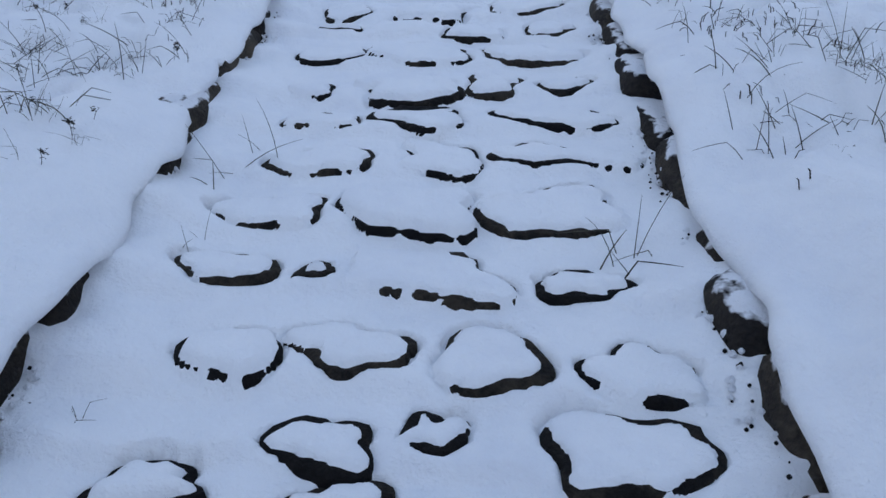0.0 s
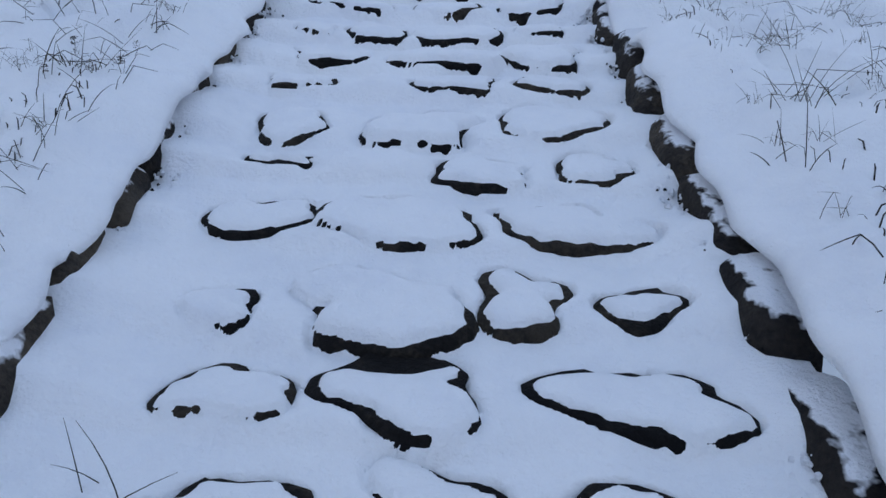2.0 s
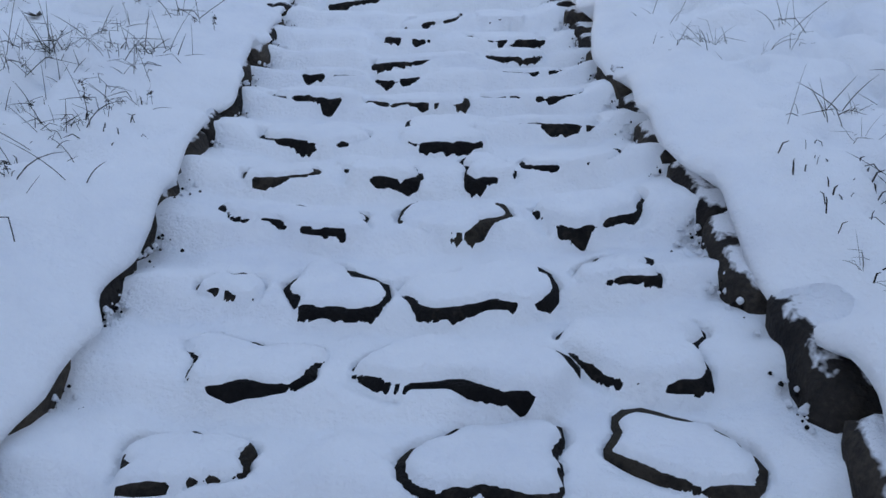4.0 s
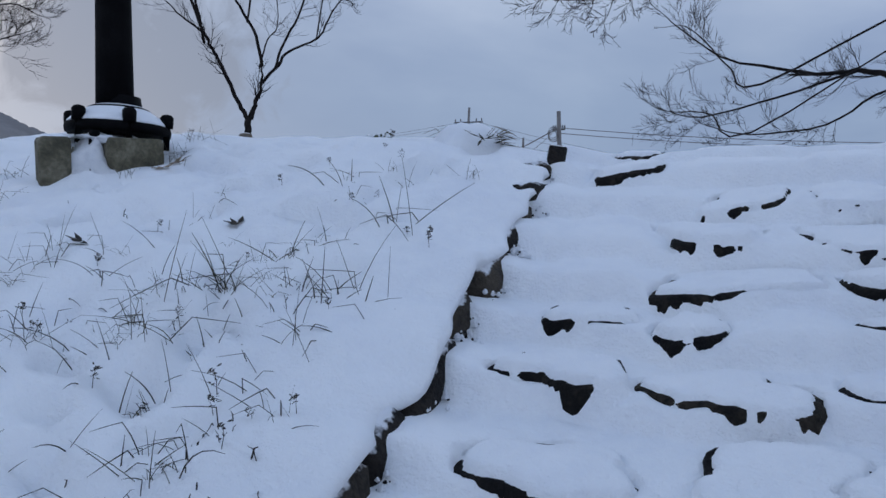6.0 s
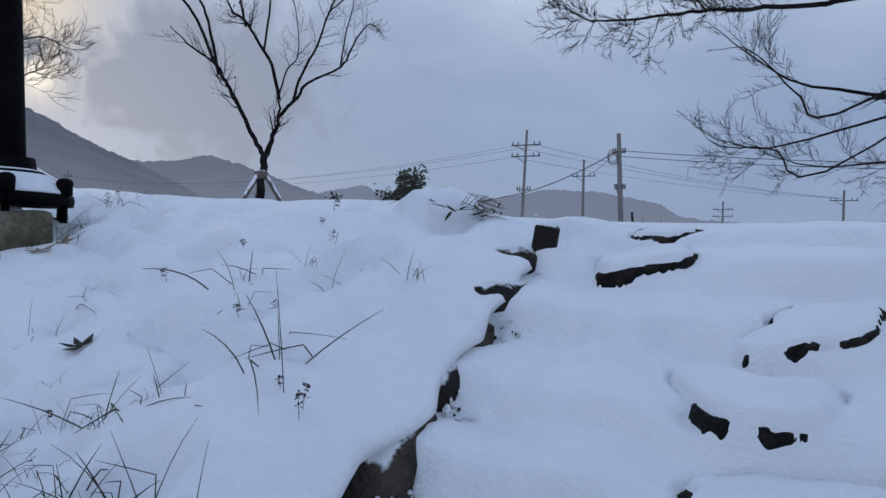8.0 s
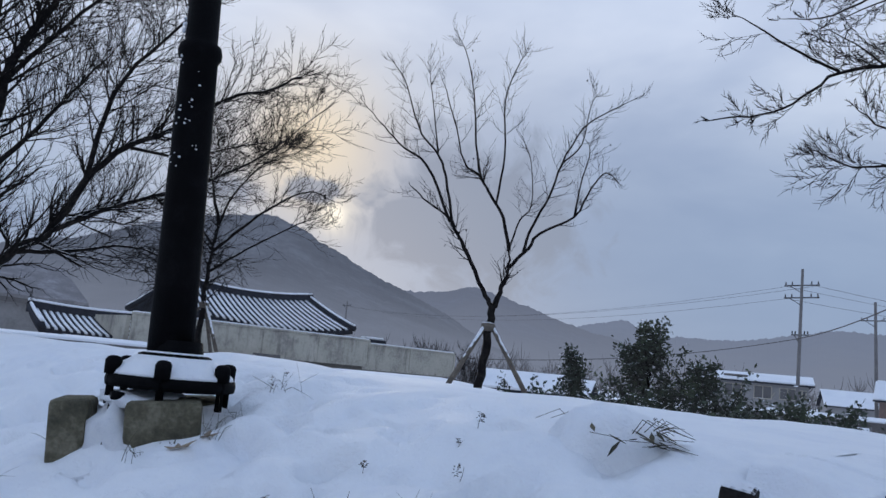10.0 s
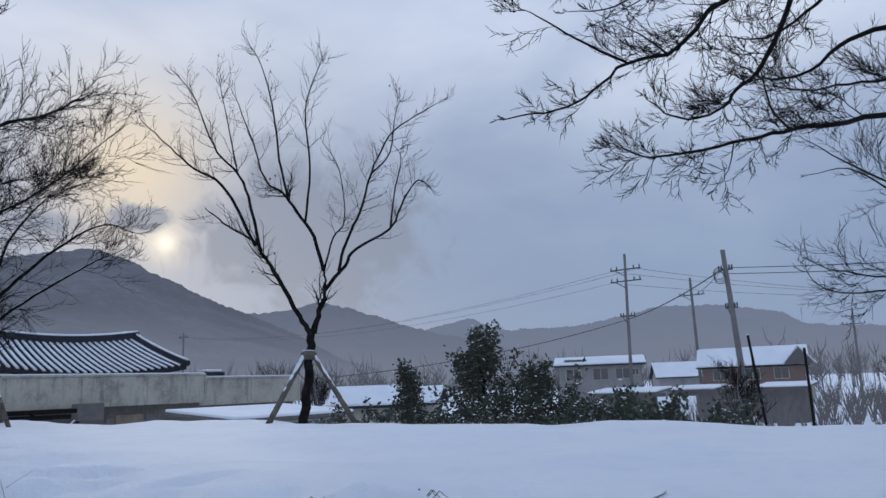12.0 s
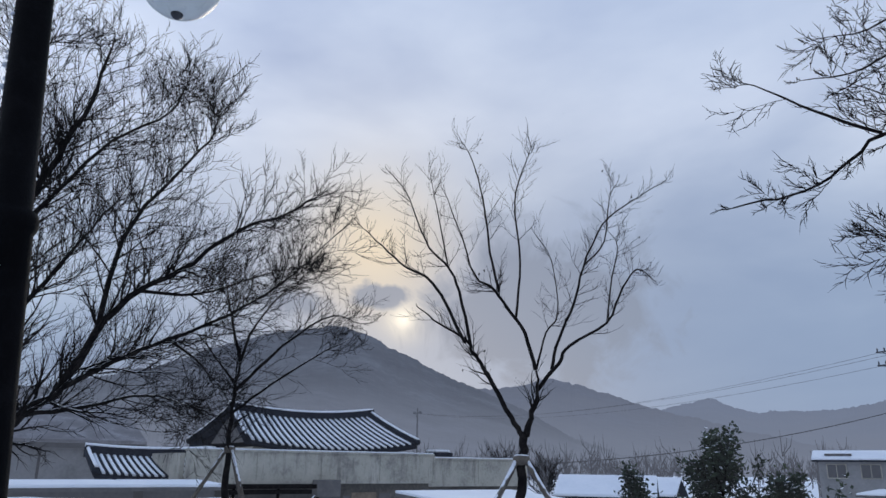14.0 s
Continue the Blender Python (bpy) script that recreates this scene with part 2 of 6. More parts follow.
POLE = surface("pole_concrete", [(0.05, 0.05, 0.055), (0.09, 0.09, 0.095), (0.13, 0.13, 0.13)], 0.85, 2.0, 20.0, 0.2, haze_glow=(0.16, HAZE_GLOW))
WIRE = surface("cable", [(0.02, 0.02, 0.024), (0.035, 0.035, 0.04)], 0.7, 2.0, 9.0, 0.0, haze_glow=(0.12, HAZE_GLOW))
# hills and far woods: distance painted as bluish glow in each material
HILL_NEAR = surface("wooded_hill_near", [(0.04, 0.045, 0.055), (0.10, 0.105, 0.12), (0.24, 0.25, 0.28)], 1.0, 0.02, 0.16, 0.0, haze_glow=(0.66, (0.115, 0.135, 0.185)), mist=60.0)
HILL_MID = surface("wooded_hill", [(0.06, 0.065, 0.08), (0.12, 0.125, 0.14), (0.24, 0.25, 0.28)], 1.0, 0.012, 0.1, 0.0, haze_glow=(0.75, (0.15, 0.175, 0.245)), mist=95.0)
HILL_FAR = surface("far_hill", [(0.09, 0.1, 0.12), (0.14, 0.15, 0.17), (0.22, 0.23, 0.26)], 1.0, 0.008, 0.06, 0.0, haze_glow=(0.85, (0.185, 0.222, 0.315)), mist=110.0)
FARTREE = surface("far_wood", [(0.03, 0.03, 0.035), (0.06, 0.06, 0.066)], 1.0, 0.5, 4.0, 0.0, haze_glow=(0.5, (0.13, 0.145, 0.19)))
GLOBE = surface("opal_glass", [(0.62, 0.62, 0.58), (0.7, 0.7, 0.66)], 0.3, 3.0, 30.0, 0.05, spec=0.5)
SIGNAL = surface("dirty_metal", [(0.05, 0.05, 0.055), (0.12, 0.12, 0.125)], 0.5, 4.0, 40.0, 0.1, metal=0.6)


# ---- mesh helpers ----
def mesh_ob(name, verts, faces, material, parent=None, smooth=True, label=""):
    me = bpy.data.meshes.new(name)
    me.from_pydata([tuple(v) for v in verts], [], faces)
    me.materials.append(material)
    if smooth:
        me.polygons.foreach_set("use_smooth", [True] * len(me.polygons))
    me.update()
    ob = new(name, me)
    if parent:
        ob.parent = parent
    if label:
        ob["label"] = label
    return ob


def thing(name, label, category, group="", kind="", at=(0, 0, 0), rz=0.0):
    ob = new(name)
    ob.empty_display_size = 0.1
    ob.matrix_basis = pose(*at, 0, 0, rz)
    return tagged(ob, label, category, group, kind)


class Geo:
    """Collects simple solids into one mesh."""
    def __init__(self):
        self.v, self.f = [], []

    def box(self, x0, x1, y0, y1, z0, z1):
        i = len(self.v)
        self.v += [(x, y, z) for z in (z0, z1) for x, y in ((x0, y0), (x1, y0), (x1, y1), (x0, y1))]
        self.f += [(i + a, i + b, i + c, i + d) for a, b, c, d in ((3, 2, 1, 0), (4, 5, 6, 7), (0, 1, 5, 4), (1, 2, 6, 5), (2, 3, 7, 6), (3, 0, 4, 7))]
        return self

    def prism(self, pts, axis_vec):
        """A polygon (list of points) pushed along a vector."""
        i, k = len(self.v), len(pts)
        self.v += [tuple(p) for p in pts] + [tuple(Vector(p) + Vector(axis_vec)) for p in pts]
        self.f += [tuple(range(i + k - 1, i - 1, -1)), tuple(range(i + k, i + 2 * k))]
        self.f += [(i + j, i + (j + 1) % k, i + k + (j + 1) % k, i + k + j) for j in range(k)]
        return self

    def tube(self, pts, radii, sides=6, cap=True):
        i0, k = len(self.v), len(pts)
        pts = [Vector(p) for p in pts]
        side = None
        for j, p in enumerate(pts):
            d = (pts[min(j + 1, k - 1)] - pts[max(j - 1, 0)])
            d = d.normalized() if d.length > 1e-9 else Vector((0, 0, 1))
            if side is None:
                side = d.cross(Vector((0.31, 0.87, 0.38))).normalized()
            else:
                side = (side - d * side.dot(d)).normalized()
            other = d.cross(side)
            r = radii[j] if hasattr(radii, "__len__") else radii
            for s in range(sides):
                a = 2 * math.pi * s / sides
                self.v.append(tuple(p + side * (math.cos(a) * r) + other * (math.sin(a) * r)))
        for j in range(k - 1):
            for s in range(sides):
                a, b = i0 + j * sides + s, i0 + j * sides + (s + 1) % sides
                self.f.append((a, b, b + sides, a + sides))
        if cap:
            self.f.append(tuple(i0 + s for s in reversed(range(sides))))
            self.f.append(tuple(i0 + (k - 1) * sides + s for s in range(sides)))
        return self

    def lathe(self, profile, sides=24, at=(0, 0, 0)):
        i0, k = len(self.v), len(profile)
        for r, z in profile:
            for s in range(sides):
                a = 2 * math.pi * s / sides
                self.v.append((at[0] + r * math.cos(a), at[1] + r * math.sin(a), at[2] + z))
        for j in range(k - 1):
            for s in range(sides):
                a, b = i0 + j * sides + s, i0 + j * sides + (s + 1) % sides
                self.f.append((a, b, b + sides, a + sides))
        self.f.append(tuple(i0 + s for s in reversed(range(sides))))
        self.f.append(tuple(i0 + (k - 1) * sides + s for s in range(sides)))
        return self

    def make(self, name, material, parent=None, smooth=False, label=""):
        return mesh_ob(name, self.v, self.f, material, parent, smooth, label)


def bevelled(ob, width=0.01, segments=2):
    m = ob.modifiers.new("edge", "BEVEL")
    m.width, m.segments, m.limit_method = width, segments, "ANGLE"
    return ob


rng = np.random.default_rng(7)
TABLE = rng.random((64, 64))


def vnoise(x, y, scale, seed=0):
    """Smooth value noise in -1..1 on arrays; scale in metres per lump."""
    x, y = np.asarray(x, float) / scale + seed * 17.3, np.asarray(y, float) / scale + seed * 9.1
    xi, yi = np.floor(x).astype(int), np.floor(y).astype(int)
    u, v = x - xi, y - yi
    u, v = u * u * (3 - 2 * u), v * v * (3 - 2 * v)
    g = lambda a, b: TABLE[a % 64, b % 64]
    return 2 * ((g(xi, yi) * (1 - u) + g(xi + 1, yi) * u) * (1 - v) + (g(xi, yi + 1) * (1 - u) + g(xi + 1, yi + 1) * u) * v) - 1


def smooth(a, b, x):
    t = np.clip((np.asarray(x, float) - a) / (b - a), 0, 1)
    return t * t * (3 - 2 * t)


def softmin(a, b, k):
    h = np.clip(0.5 + 0.5 * (b - a) / k, 0, 1)
    return b * (1 - h) + a * h - k * h * (1 - h)


# ---- the lie of the land ----
SLOPE, ACROSS, Z0 = 0.4485, 0.045, 0.2853
TOP, LOW = 3.97, 1.5


def plane(x, y):
    return Z0 + SLOPE * y + ACROSS * np.clip(x, -2.5, 2.5)


def left_line(y):
    return -0.385 - 0.088 * np.asarray(y, float)


def right_line(y):
    return 1.365 - 0.098 * np.asarray(y, float)


def land(x, y, lift=0.235):
    """The snow's height on the bank, the level top, the far side and the village."""
    x, y = np.asarray(x, float), np.asarray(y, float)
    bank = plane(x, y) + lift + 0.05 * vnoise(x, y, 0.9, 1) + 0.046 * vnoise(x, y, 0.33, 2) + 0.026 * vnoise(x, y, 0.13, 6)
    # hollows where snow sank between the grass
    yc = np.clip(y, -6, 9)
    off = smooth(0.22, 0.5, np.maximum(left_line(yc) - x, x - right_line(yc)))
    bank = bank - off * (0.1 * smooth(0.25, 0.7, vnoise(x, y, 0.17, 9)) + 0.05 * smooth(0.4, 0.85, vnoise(x, y, 0.1, 10))) + 0.03 * smooth(0.3, 0.9, vnoise(x, y, 0.26, 16))
    bank = -softmin(-bank, 0.9 + 0 * x, 0.6)
    bank = bank + 0.12 * smooth(1.2, 3.6, -x) * smooth(1.0, 6.0, y)
    top = TOP + 0.12 * np.exp(-((y - 8.1) / 1.1) ** 2) * smooth(1.15, 2.4, -x) + 0.05 * vnoise(x, y, 1.7, 3) + 0.02 * vnoise(x, y, 0.6, 4) + 0.006 * vnoise(x, y, 0.2, 7)
    z = softmin(bank, top, 0.2) + 0.11 * np.exp(-((x + 3.45) ** 2 + (y - 6.85) ** 2) / 0.3)
    out = np.maximum(y - 12.75 - 9.0 * smooth(0.4, 2.4, x) - 0.25 * vnoise(x, y, 2.5, 5), -17.0 - x)
    fall = smooth(0.0, 4.5, out)
    far = LOW + 0.25 * vnoise(x, y, 6.0, 8)
    return z * (1 - fall) + far * fall


def grid_faces(rows, cols, start=0):
    a = np.arange(rows * cols).reshape(rows, cols) + start
    q = np.stack([a[:-1, :-1], a[:-1, 1:], a[1:, 1:], a[1:, :-1]], -1).reshape(-1, 4)
    return q.tolist()


# ---- steps: one row of stones after another, from the lowest to the top ----
# each stone: middle x, width, front y, depth, how bare its face is (0 buried, 3 bare)
ROWS = []


def step(*stones):
    ROWS.append(stones)


step((-0.06, 0.29, 0.74, 0.13, 3), (0.37, 0.25, 0.73, 0.13, 1))
step((0.30, 0.24, 0.86, 0.13, 1), (0.54, 0.15, 0.94, 0.11, 1), (0.96, 0.40, 0.85, 0.20, 1))
step((-0.00, 0.25, 1.08, 0.16, 3), (0.29, 0.30, 1.13, 0.17, 1), (0.65, 0.29, 1.10, 0.19, 1), (1.02, 0.32, 1.10, 0.15, 2))
step((-0.15, 0.29, 1.42, 0.16, 2), (0.12, 0.12, 1.47, 0.06, 2), (0.45, 0.46, 1.41, 0.19, 1), (0.88, 0.27, 1.43, 0.12, 2))
step((-0.12, 0.34, 1.70, 0.21, 1), (0.34, 0.43, 1.67, 0.30, 3), (0.80, 0.42, 1.69, 0.28, 1))
step((-0.04, 0.40, 2.06, 0.17, 2), (0.40, 0.33, 2.06, 0.21, 1), (0.84, 0.48, 2.09, 0.16, 1))
step((-0.13, 0.29, 2.38, 0.16, 1), (0.27, 0.39, 2.35, 0.24, 2), (0.81, 0.42, 2.36, 0.21, 1))
step((-0.24, 0.19, 2.65, 0.15, 1), (0.18, 0.44, 2.61, 0.26, 3), (0.54, 0.26, 2.69, 0.23, 1), (0.85, 0.21, 2.72, 0.15, 1))
step((-0.27, 0.36, 3.06, 0.15, 2), (0.17, 0.48, 3.00, 0.25, 1), (0.68, 0.47, 3.05, 0.21, 2))
step((-0.30, 0.22, 3.40, 0.08, 2), (0.04, 0.26, 3.36, 0.17, 0), (0.39, 0.34, 3.37, 0.16, 1), (0.78, 0.27, 3.41, 0.18, 1))
step((-0.34, 0.30, 3.62, 0.23, 2), (0.16, 0.39, 3.63, 0.26, 3), (0.64, 0.39, 3.66, 0.29, 1))
step((-0.40, 0.32, 4.05, 0.14, 1), (-0.05, 0.15, 4.04, 0.14, 0), (0.25, 0.33, 3.99, 0.26, 2), (0.65, 0.29, 4.03, 0.25, 2))
step((-0.35, 0.38, 4.33, 0.18, 1), (0.18, 0.48, 4.29, 0.22, 3), (0.62, 0.36, 4.36, 0.24, 3))
step((-0.49, 0.17, 4.66, 0.10, 1), (-0.19, 0.29, 4.59, 0.22, 1), (0.22, 0.40, 4.61, 0.23, 2), (0.62, 0.25, 4.73, 0.14, 1))
step((-0.39, 0.53, 4.99, 0.17, 2), (0.12, 0.36, 4.99, 0.24, 1), (0.57, 0.35, 5.02, 0.22, 3))
step((-0.54, 0.32, 5.33, 0.12, 1), (-0.17, 0.30, 5.31, 0.23, 3), (0.22, 0.21, 5.35, 0.19, 3), (0.53, 0.33, 5.38, 0.21, 1))
step((-0.49, 0.46, 5.66, 0.19, 2), (0.04, 0.39, 5.64, 0.27, 2), (0.47, 0.39, 5.75, 0.19, 1))
step((-0.55, 0.39, 6.04, 0.20, 3), (-0.09, 0.44, 6.00, 0.20, 2), (0.42, 0.43, 6.05, 0.20, 1))
step((-0.56, 0.31, 6.39, 0.18, 1), (-0.23, 0.19, 6.29, 0.25, 3), (0.08, 0.25, 6.35, 0.21, 0), (0.41, 0.31, 6.40, 0.14, 1))
step((-0.67, 0.30, 6.69, 0.27, 0), (-0.13, 0.50, 6.60, 0.30, 2), (0.36, 0.29, 6.61, 0.24, 3))
step((-0.66, 0.37, 6.95, 0.35, 0), (-0.24, 0.36, 6.94, 0.30, 3), (0.30, 0.41, 6.89, 0.31, 1))
step((-0.67, 0.42, 7.37, 0.28, 0), (-0.13, 0.32, 7.32, 0.26, 2), (0.26, 0.29, 7.24, 0.32, 1))
step((-0.72, 0.38, 7.72, 0.30, 3), (-0.20, 0.43, 7.71, 0.26, 0), (0.26, 0.34, 7.74, 0.19, 0))
step((-0.73, 0.25, 8.09, 0.21, 2), (-0.21, 0.38, 8.07, 0.13, 0))


class Stone:
    def __init__(self, x, w, y, d, bare, seed):
        r = random.Random(seed)
        self.x, self.a, self.b, self.bare, self.seed = x, w / 2, d / 2 + 0.012, bare, seed
        self.y = y + d / 2 + 0.035
        self.n = r.uniform(2.1, 3.0)
        self.ph = [r.uniform(0, 6.28) for _ in range(5)]
        self.am = [r.uniform(0.06, 0.17), r.uniform(0.05, 0.14), r.uniform(0.03, 0.09), r.uniform(0.02, 0.06), r.uniform(0.01, 0.045)]
        self.skew = r.uniform(-0.12, 0.12)
        self.lie = (float(plane(x, self.y)), 0.0, 0.3)
        self.proud = (0.0, 0.002, 0.005, 0.012)[bare] + r.uniform(-0.004, 0.004)
        self.gap = (0.0, 0.0095, 0.012, 0.01)[bare] + r.uniform(-0.002, 0.005)
        self.cap = (0.0, 0.016, 0.018, 0.03)[bare] + r.uniform(-0.005, 0.006)

    def edge(self, th):
        """The outline's reach as a share of the plain oval, by angle."""
        return 1 + sum(a * np.sin((k + 2) * th + p) for k, (a, p) in enumerate(zip(self.am, self.ph)))

    def local(self, x, y):
        u = (x - self.x) / self.a
        v = (y - self.y - self.skew * (x - self.x)) / self.b
        r = (np.abs(u) ** self.n + np.abs(v) ** self.n) ** (1 / self.n) + 1e-9
        return r / self.edge(np.arctan2(v, u))

    def point(self, th, r):
        c, s = np.cos(th), np.sin(th)
        k = (np.abs(c) ** self.n + np.abs(s) ** self.n) ** (-1 / self.n) * self.edge(th) * r
        x = self.x + self.a * c * k
        return x, self.y + self.b * s * k + self.skew * (x - self.x)

    def top(self, x, y):
        """The stone's upper face: level with the snow about it."""
        c, gx, gy = self.lie
        return c + gx * (x - self.x) + gy * (y - self.y)


STONES = [[Stone(*s, 100 * k + j) for j, s in enumerate(row)] for k, row in enumerate(ROWS)]


TREAD = 0.02


def stairs_snow():
    """Snow lying on and between the steps: terraced, pillowed over each stone, cracked open round the stones' rims."""
    ys = np.arange(-1.6, 8.9, 0.0076)
    us = np.linspace(0, 1, 250)
    Y, U = np.meshgrid(ys, us, indexing="ij")
    xl, xr = left_line(Y) - 0.10, right_line(Y) + 0.10
    X = xl + (xr - xl) * U
    Z = plane(X, Y)
    # treads: snow stands high just behind each row's front and sinks towards the next riser
    fronts = []
    for row in STONES:
        fx, fy = [s.x for s in row], [s.y - s.b for s in row]
        wave = 0.022 * vnoise(us * 1.9, us * 0 + fy[0] * 7, 0.3, 11)
        line = np.interp(left_line(fy[0]) - 0.1 + us * 1.95, fx, fy) + wave - 0.035
        fronts.append(line)
    fronts = [fronts[0] - 0.66, fronts[0] - 0.33] + fronts + [fronts[-1] + 0.36]
    for j in range(1, len(fronts)):
        fronts[j] = np.maximum(fronts[j], fronts[j - 1] + 0.17)
    tread = np.zeros_like(Z)
    for a, b in zip(fronts[:-1], fronts[1:]):
        span = (b - a)[None, :]
        t = (Y - a[None, :]) / span
        up = smooth(0.0, 0.24, t)
        high = TREAD * (1 + 1.1 * smooth(3.2, 5.6, Y))
        lift = high * np.where(t < 0.24, 2 * up - 1, 1 - 2 * (t - 0.24) / 0.76)
        tread = np.where((t >= 0) & (t < 1), lift, tread)
    Z = Z + tread + 0.02 * vnoise(X, Y, 0.32, 12) + 0.012 * vnoise(X, Y, 0.12, 13) + 0.004 * vnoise(X, Y, 0.05, 14)
    Z = softmin(Z, TOP - 0.03 + 0.03 * vnoise(X, Y, 0.8, 15), 0.12)
    k = smooth(8.25, 8.8, Y)
    Z = Z * (1 - k) + (land(X, Y) - 0.004) * k
    # drifts banked against the kerbs
    Z += (0.06 * (1 - smooth(0.03, 0.2, U)) + 0.045 * smooth(0.84, 0.98, U)) * (1 - k) * (0.8 + 0.6 * vnoise(X * 0, Y, 0.4, 17))
    for row in STONES:
        for st in row:
            i0, i1 = np.searchsorted(ys, (st.y - st.b * 1.7 - 0.16, st.y + st.b * 1.7 + 0.1))
            x, y, z = X[i0:i1], Y[i0:i1], Z[i0:i1].copy()
            r = st.local(x, y)
            far = np.hypot(x - st.x, y - st.y) + 1e-6
            away = far * (1 - 1 / r)
            th = np.arctan2((y - st.y) / st.b, (x - st.x) / st.a)
            face = np.clip(-np.sin(th) * 1.6, 0, 1)
            coarse = vnoise(x, y, 0.11, st.seed % 37)
            fine = vnoise(x, y, 0.035, st.seed % 41 + 3)
            away = away + 0.006 * fine * (1 - 0.5 * face) + 0.011 * coarse
            # the stone lies level with the snow about it
            m = r < 0.95
            fit = np.linalg.lstsq(np.stack([np.ones(m.sum()), x[m] - st.x, y[m] - st.y], -1), z[m], rcond=None)[0]
            st.lie = (float(fit[0]) - 0.55 * st.cap + st.proud, float(np.clip(fit[1], -0.08, 0.14)), float(np.clip(fit[2], 0.2, 0.46)))
            top = st.top(x, y)
            if st.bare == 0:
                k = 1 - smooth(-0.05, 0.05, away)
                Z[i0:i1] = z * (1 - k) + np.maximum(z, top + 0.025) * k
                continue
            # how wide the stone's rim lies bare
            wide = st.gap - 0.004 * float(smooth(3.8, 5.6, st.y)) + 0.006 * (1 - face) + 0.012 * vnoise(x, y, 0.15, st.seed % 43 + 9) + 0.007 * fine
            show = (0, 0.005, 0.017, 0.04)[st.bare] * smooth(0.0, 0.3, vnoise(x, y * 0 + st.y, 0.15, st.seed % 31 + 5) + (0.0, -0.25, 0.0, 0.4)[st.bare])
            wide = np.where((face > 0.25) & (show > 0.006), np.maximum(wide, 0.005), wide)
            thick = st.cap
            u = np.clip(-(away + wide) / (0.09 - 0.055 * face), 0, 1)
            pillow = top + 0.004 + thick * np.sqrt(1 - (1 - u) ** 2) + 0.006 * coarse * u + 0.003 * fine * u
            # the snow before the face lies low enough to show it, here and there heaped against it
            low = np.minimum(z, top - show)
            z = z + (low - z) * face * np.exp(-(np.clip(away, 0, 9) / 0.07) ** 2) * (1 - smooth(0.12, 0.2, away))
            bare = (away < 0.003) & (away > -wide)
            inner = away <= -np.maximum(wide, 0)
            soft = smooth(-0.03, 0.025, away)
            closed = pillow * (1 - soft) + z * soft
            z = np.where(wide > 0.001, np.where(inner, pillow, z - 0.005 * np.exp(-np.clip(away, 0, 9) / 0.012)), np.where(face > 0.4, np.where(away < 0, pillow, z), closed))
            Z[i0:i1] = np.where(bare & (wide > 0.001), top - 0.022, z)
    # wind-softened along the treads
    Z[:, 1:-1] = 0.25 * Z[:, :-2] + 0.5 * Z[:, 1:-1] + 0.25 * Z[:, 2:]
    v = np.stack([X, Y, Z], -1).reshape(-1, 3)
    ob = mesh_ob("snow_on_steps", v.tolist(), grid_faces(len(ys), len(us)), SNOW)
    return tagged(ob, "smooth fresh snow lying over stone steps", "snow", kind="structure")


def stone_mesh(st):
    N = 30
    th = np.linspace(0, 2 * np.pi, N, endpoint=False)
    verts, rings = [], ((0.86, -0.13), (1.0, -0.07), (1.01, -0.028), (0.985, -0.008), (0.93, 0.0), (0.6, 0.002))
    for r, dz in rings:
        x, y = st.point(th, r)
        rough = 0.007 * vnoise(x, y, 0.06, st.seed) + 0.005 * vnoise(x * 3, y * 3 + dz * 40, 0.07, st.seed + 5)
        verts += np.stack([x + rough, y + rough * 0.7, st.top(x, y) + dz + rough], -1).tolist()
    verts.append([st.x, st.y, float(st.top(st.x, st.y)) + 0.003])
    f = []
    for k in range(len(rings) - 1):
        f += [(k * N + j, k * N + (j + 1) % N, (k + 1) * N + (j + 1) % N, (k + 1) * N + j) for j in range(N)]
    k = (len(rings) - 1) * N
    f += [(k + j, k + (j + 1) % N, len(verts) - 1) for j in range(N)]
    return verts, f


def build_steps():
    stairs = thing("stone_stairs", "rough dark stone steps half buried in snow", "stairs", kind="structure")
    for row in STONES:
        for st in row:
            if st.bare:
                mesh_ob("step_stone", *stone_mesh(st), STONE, stairs)


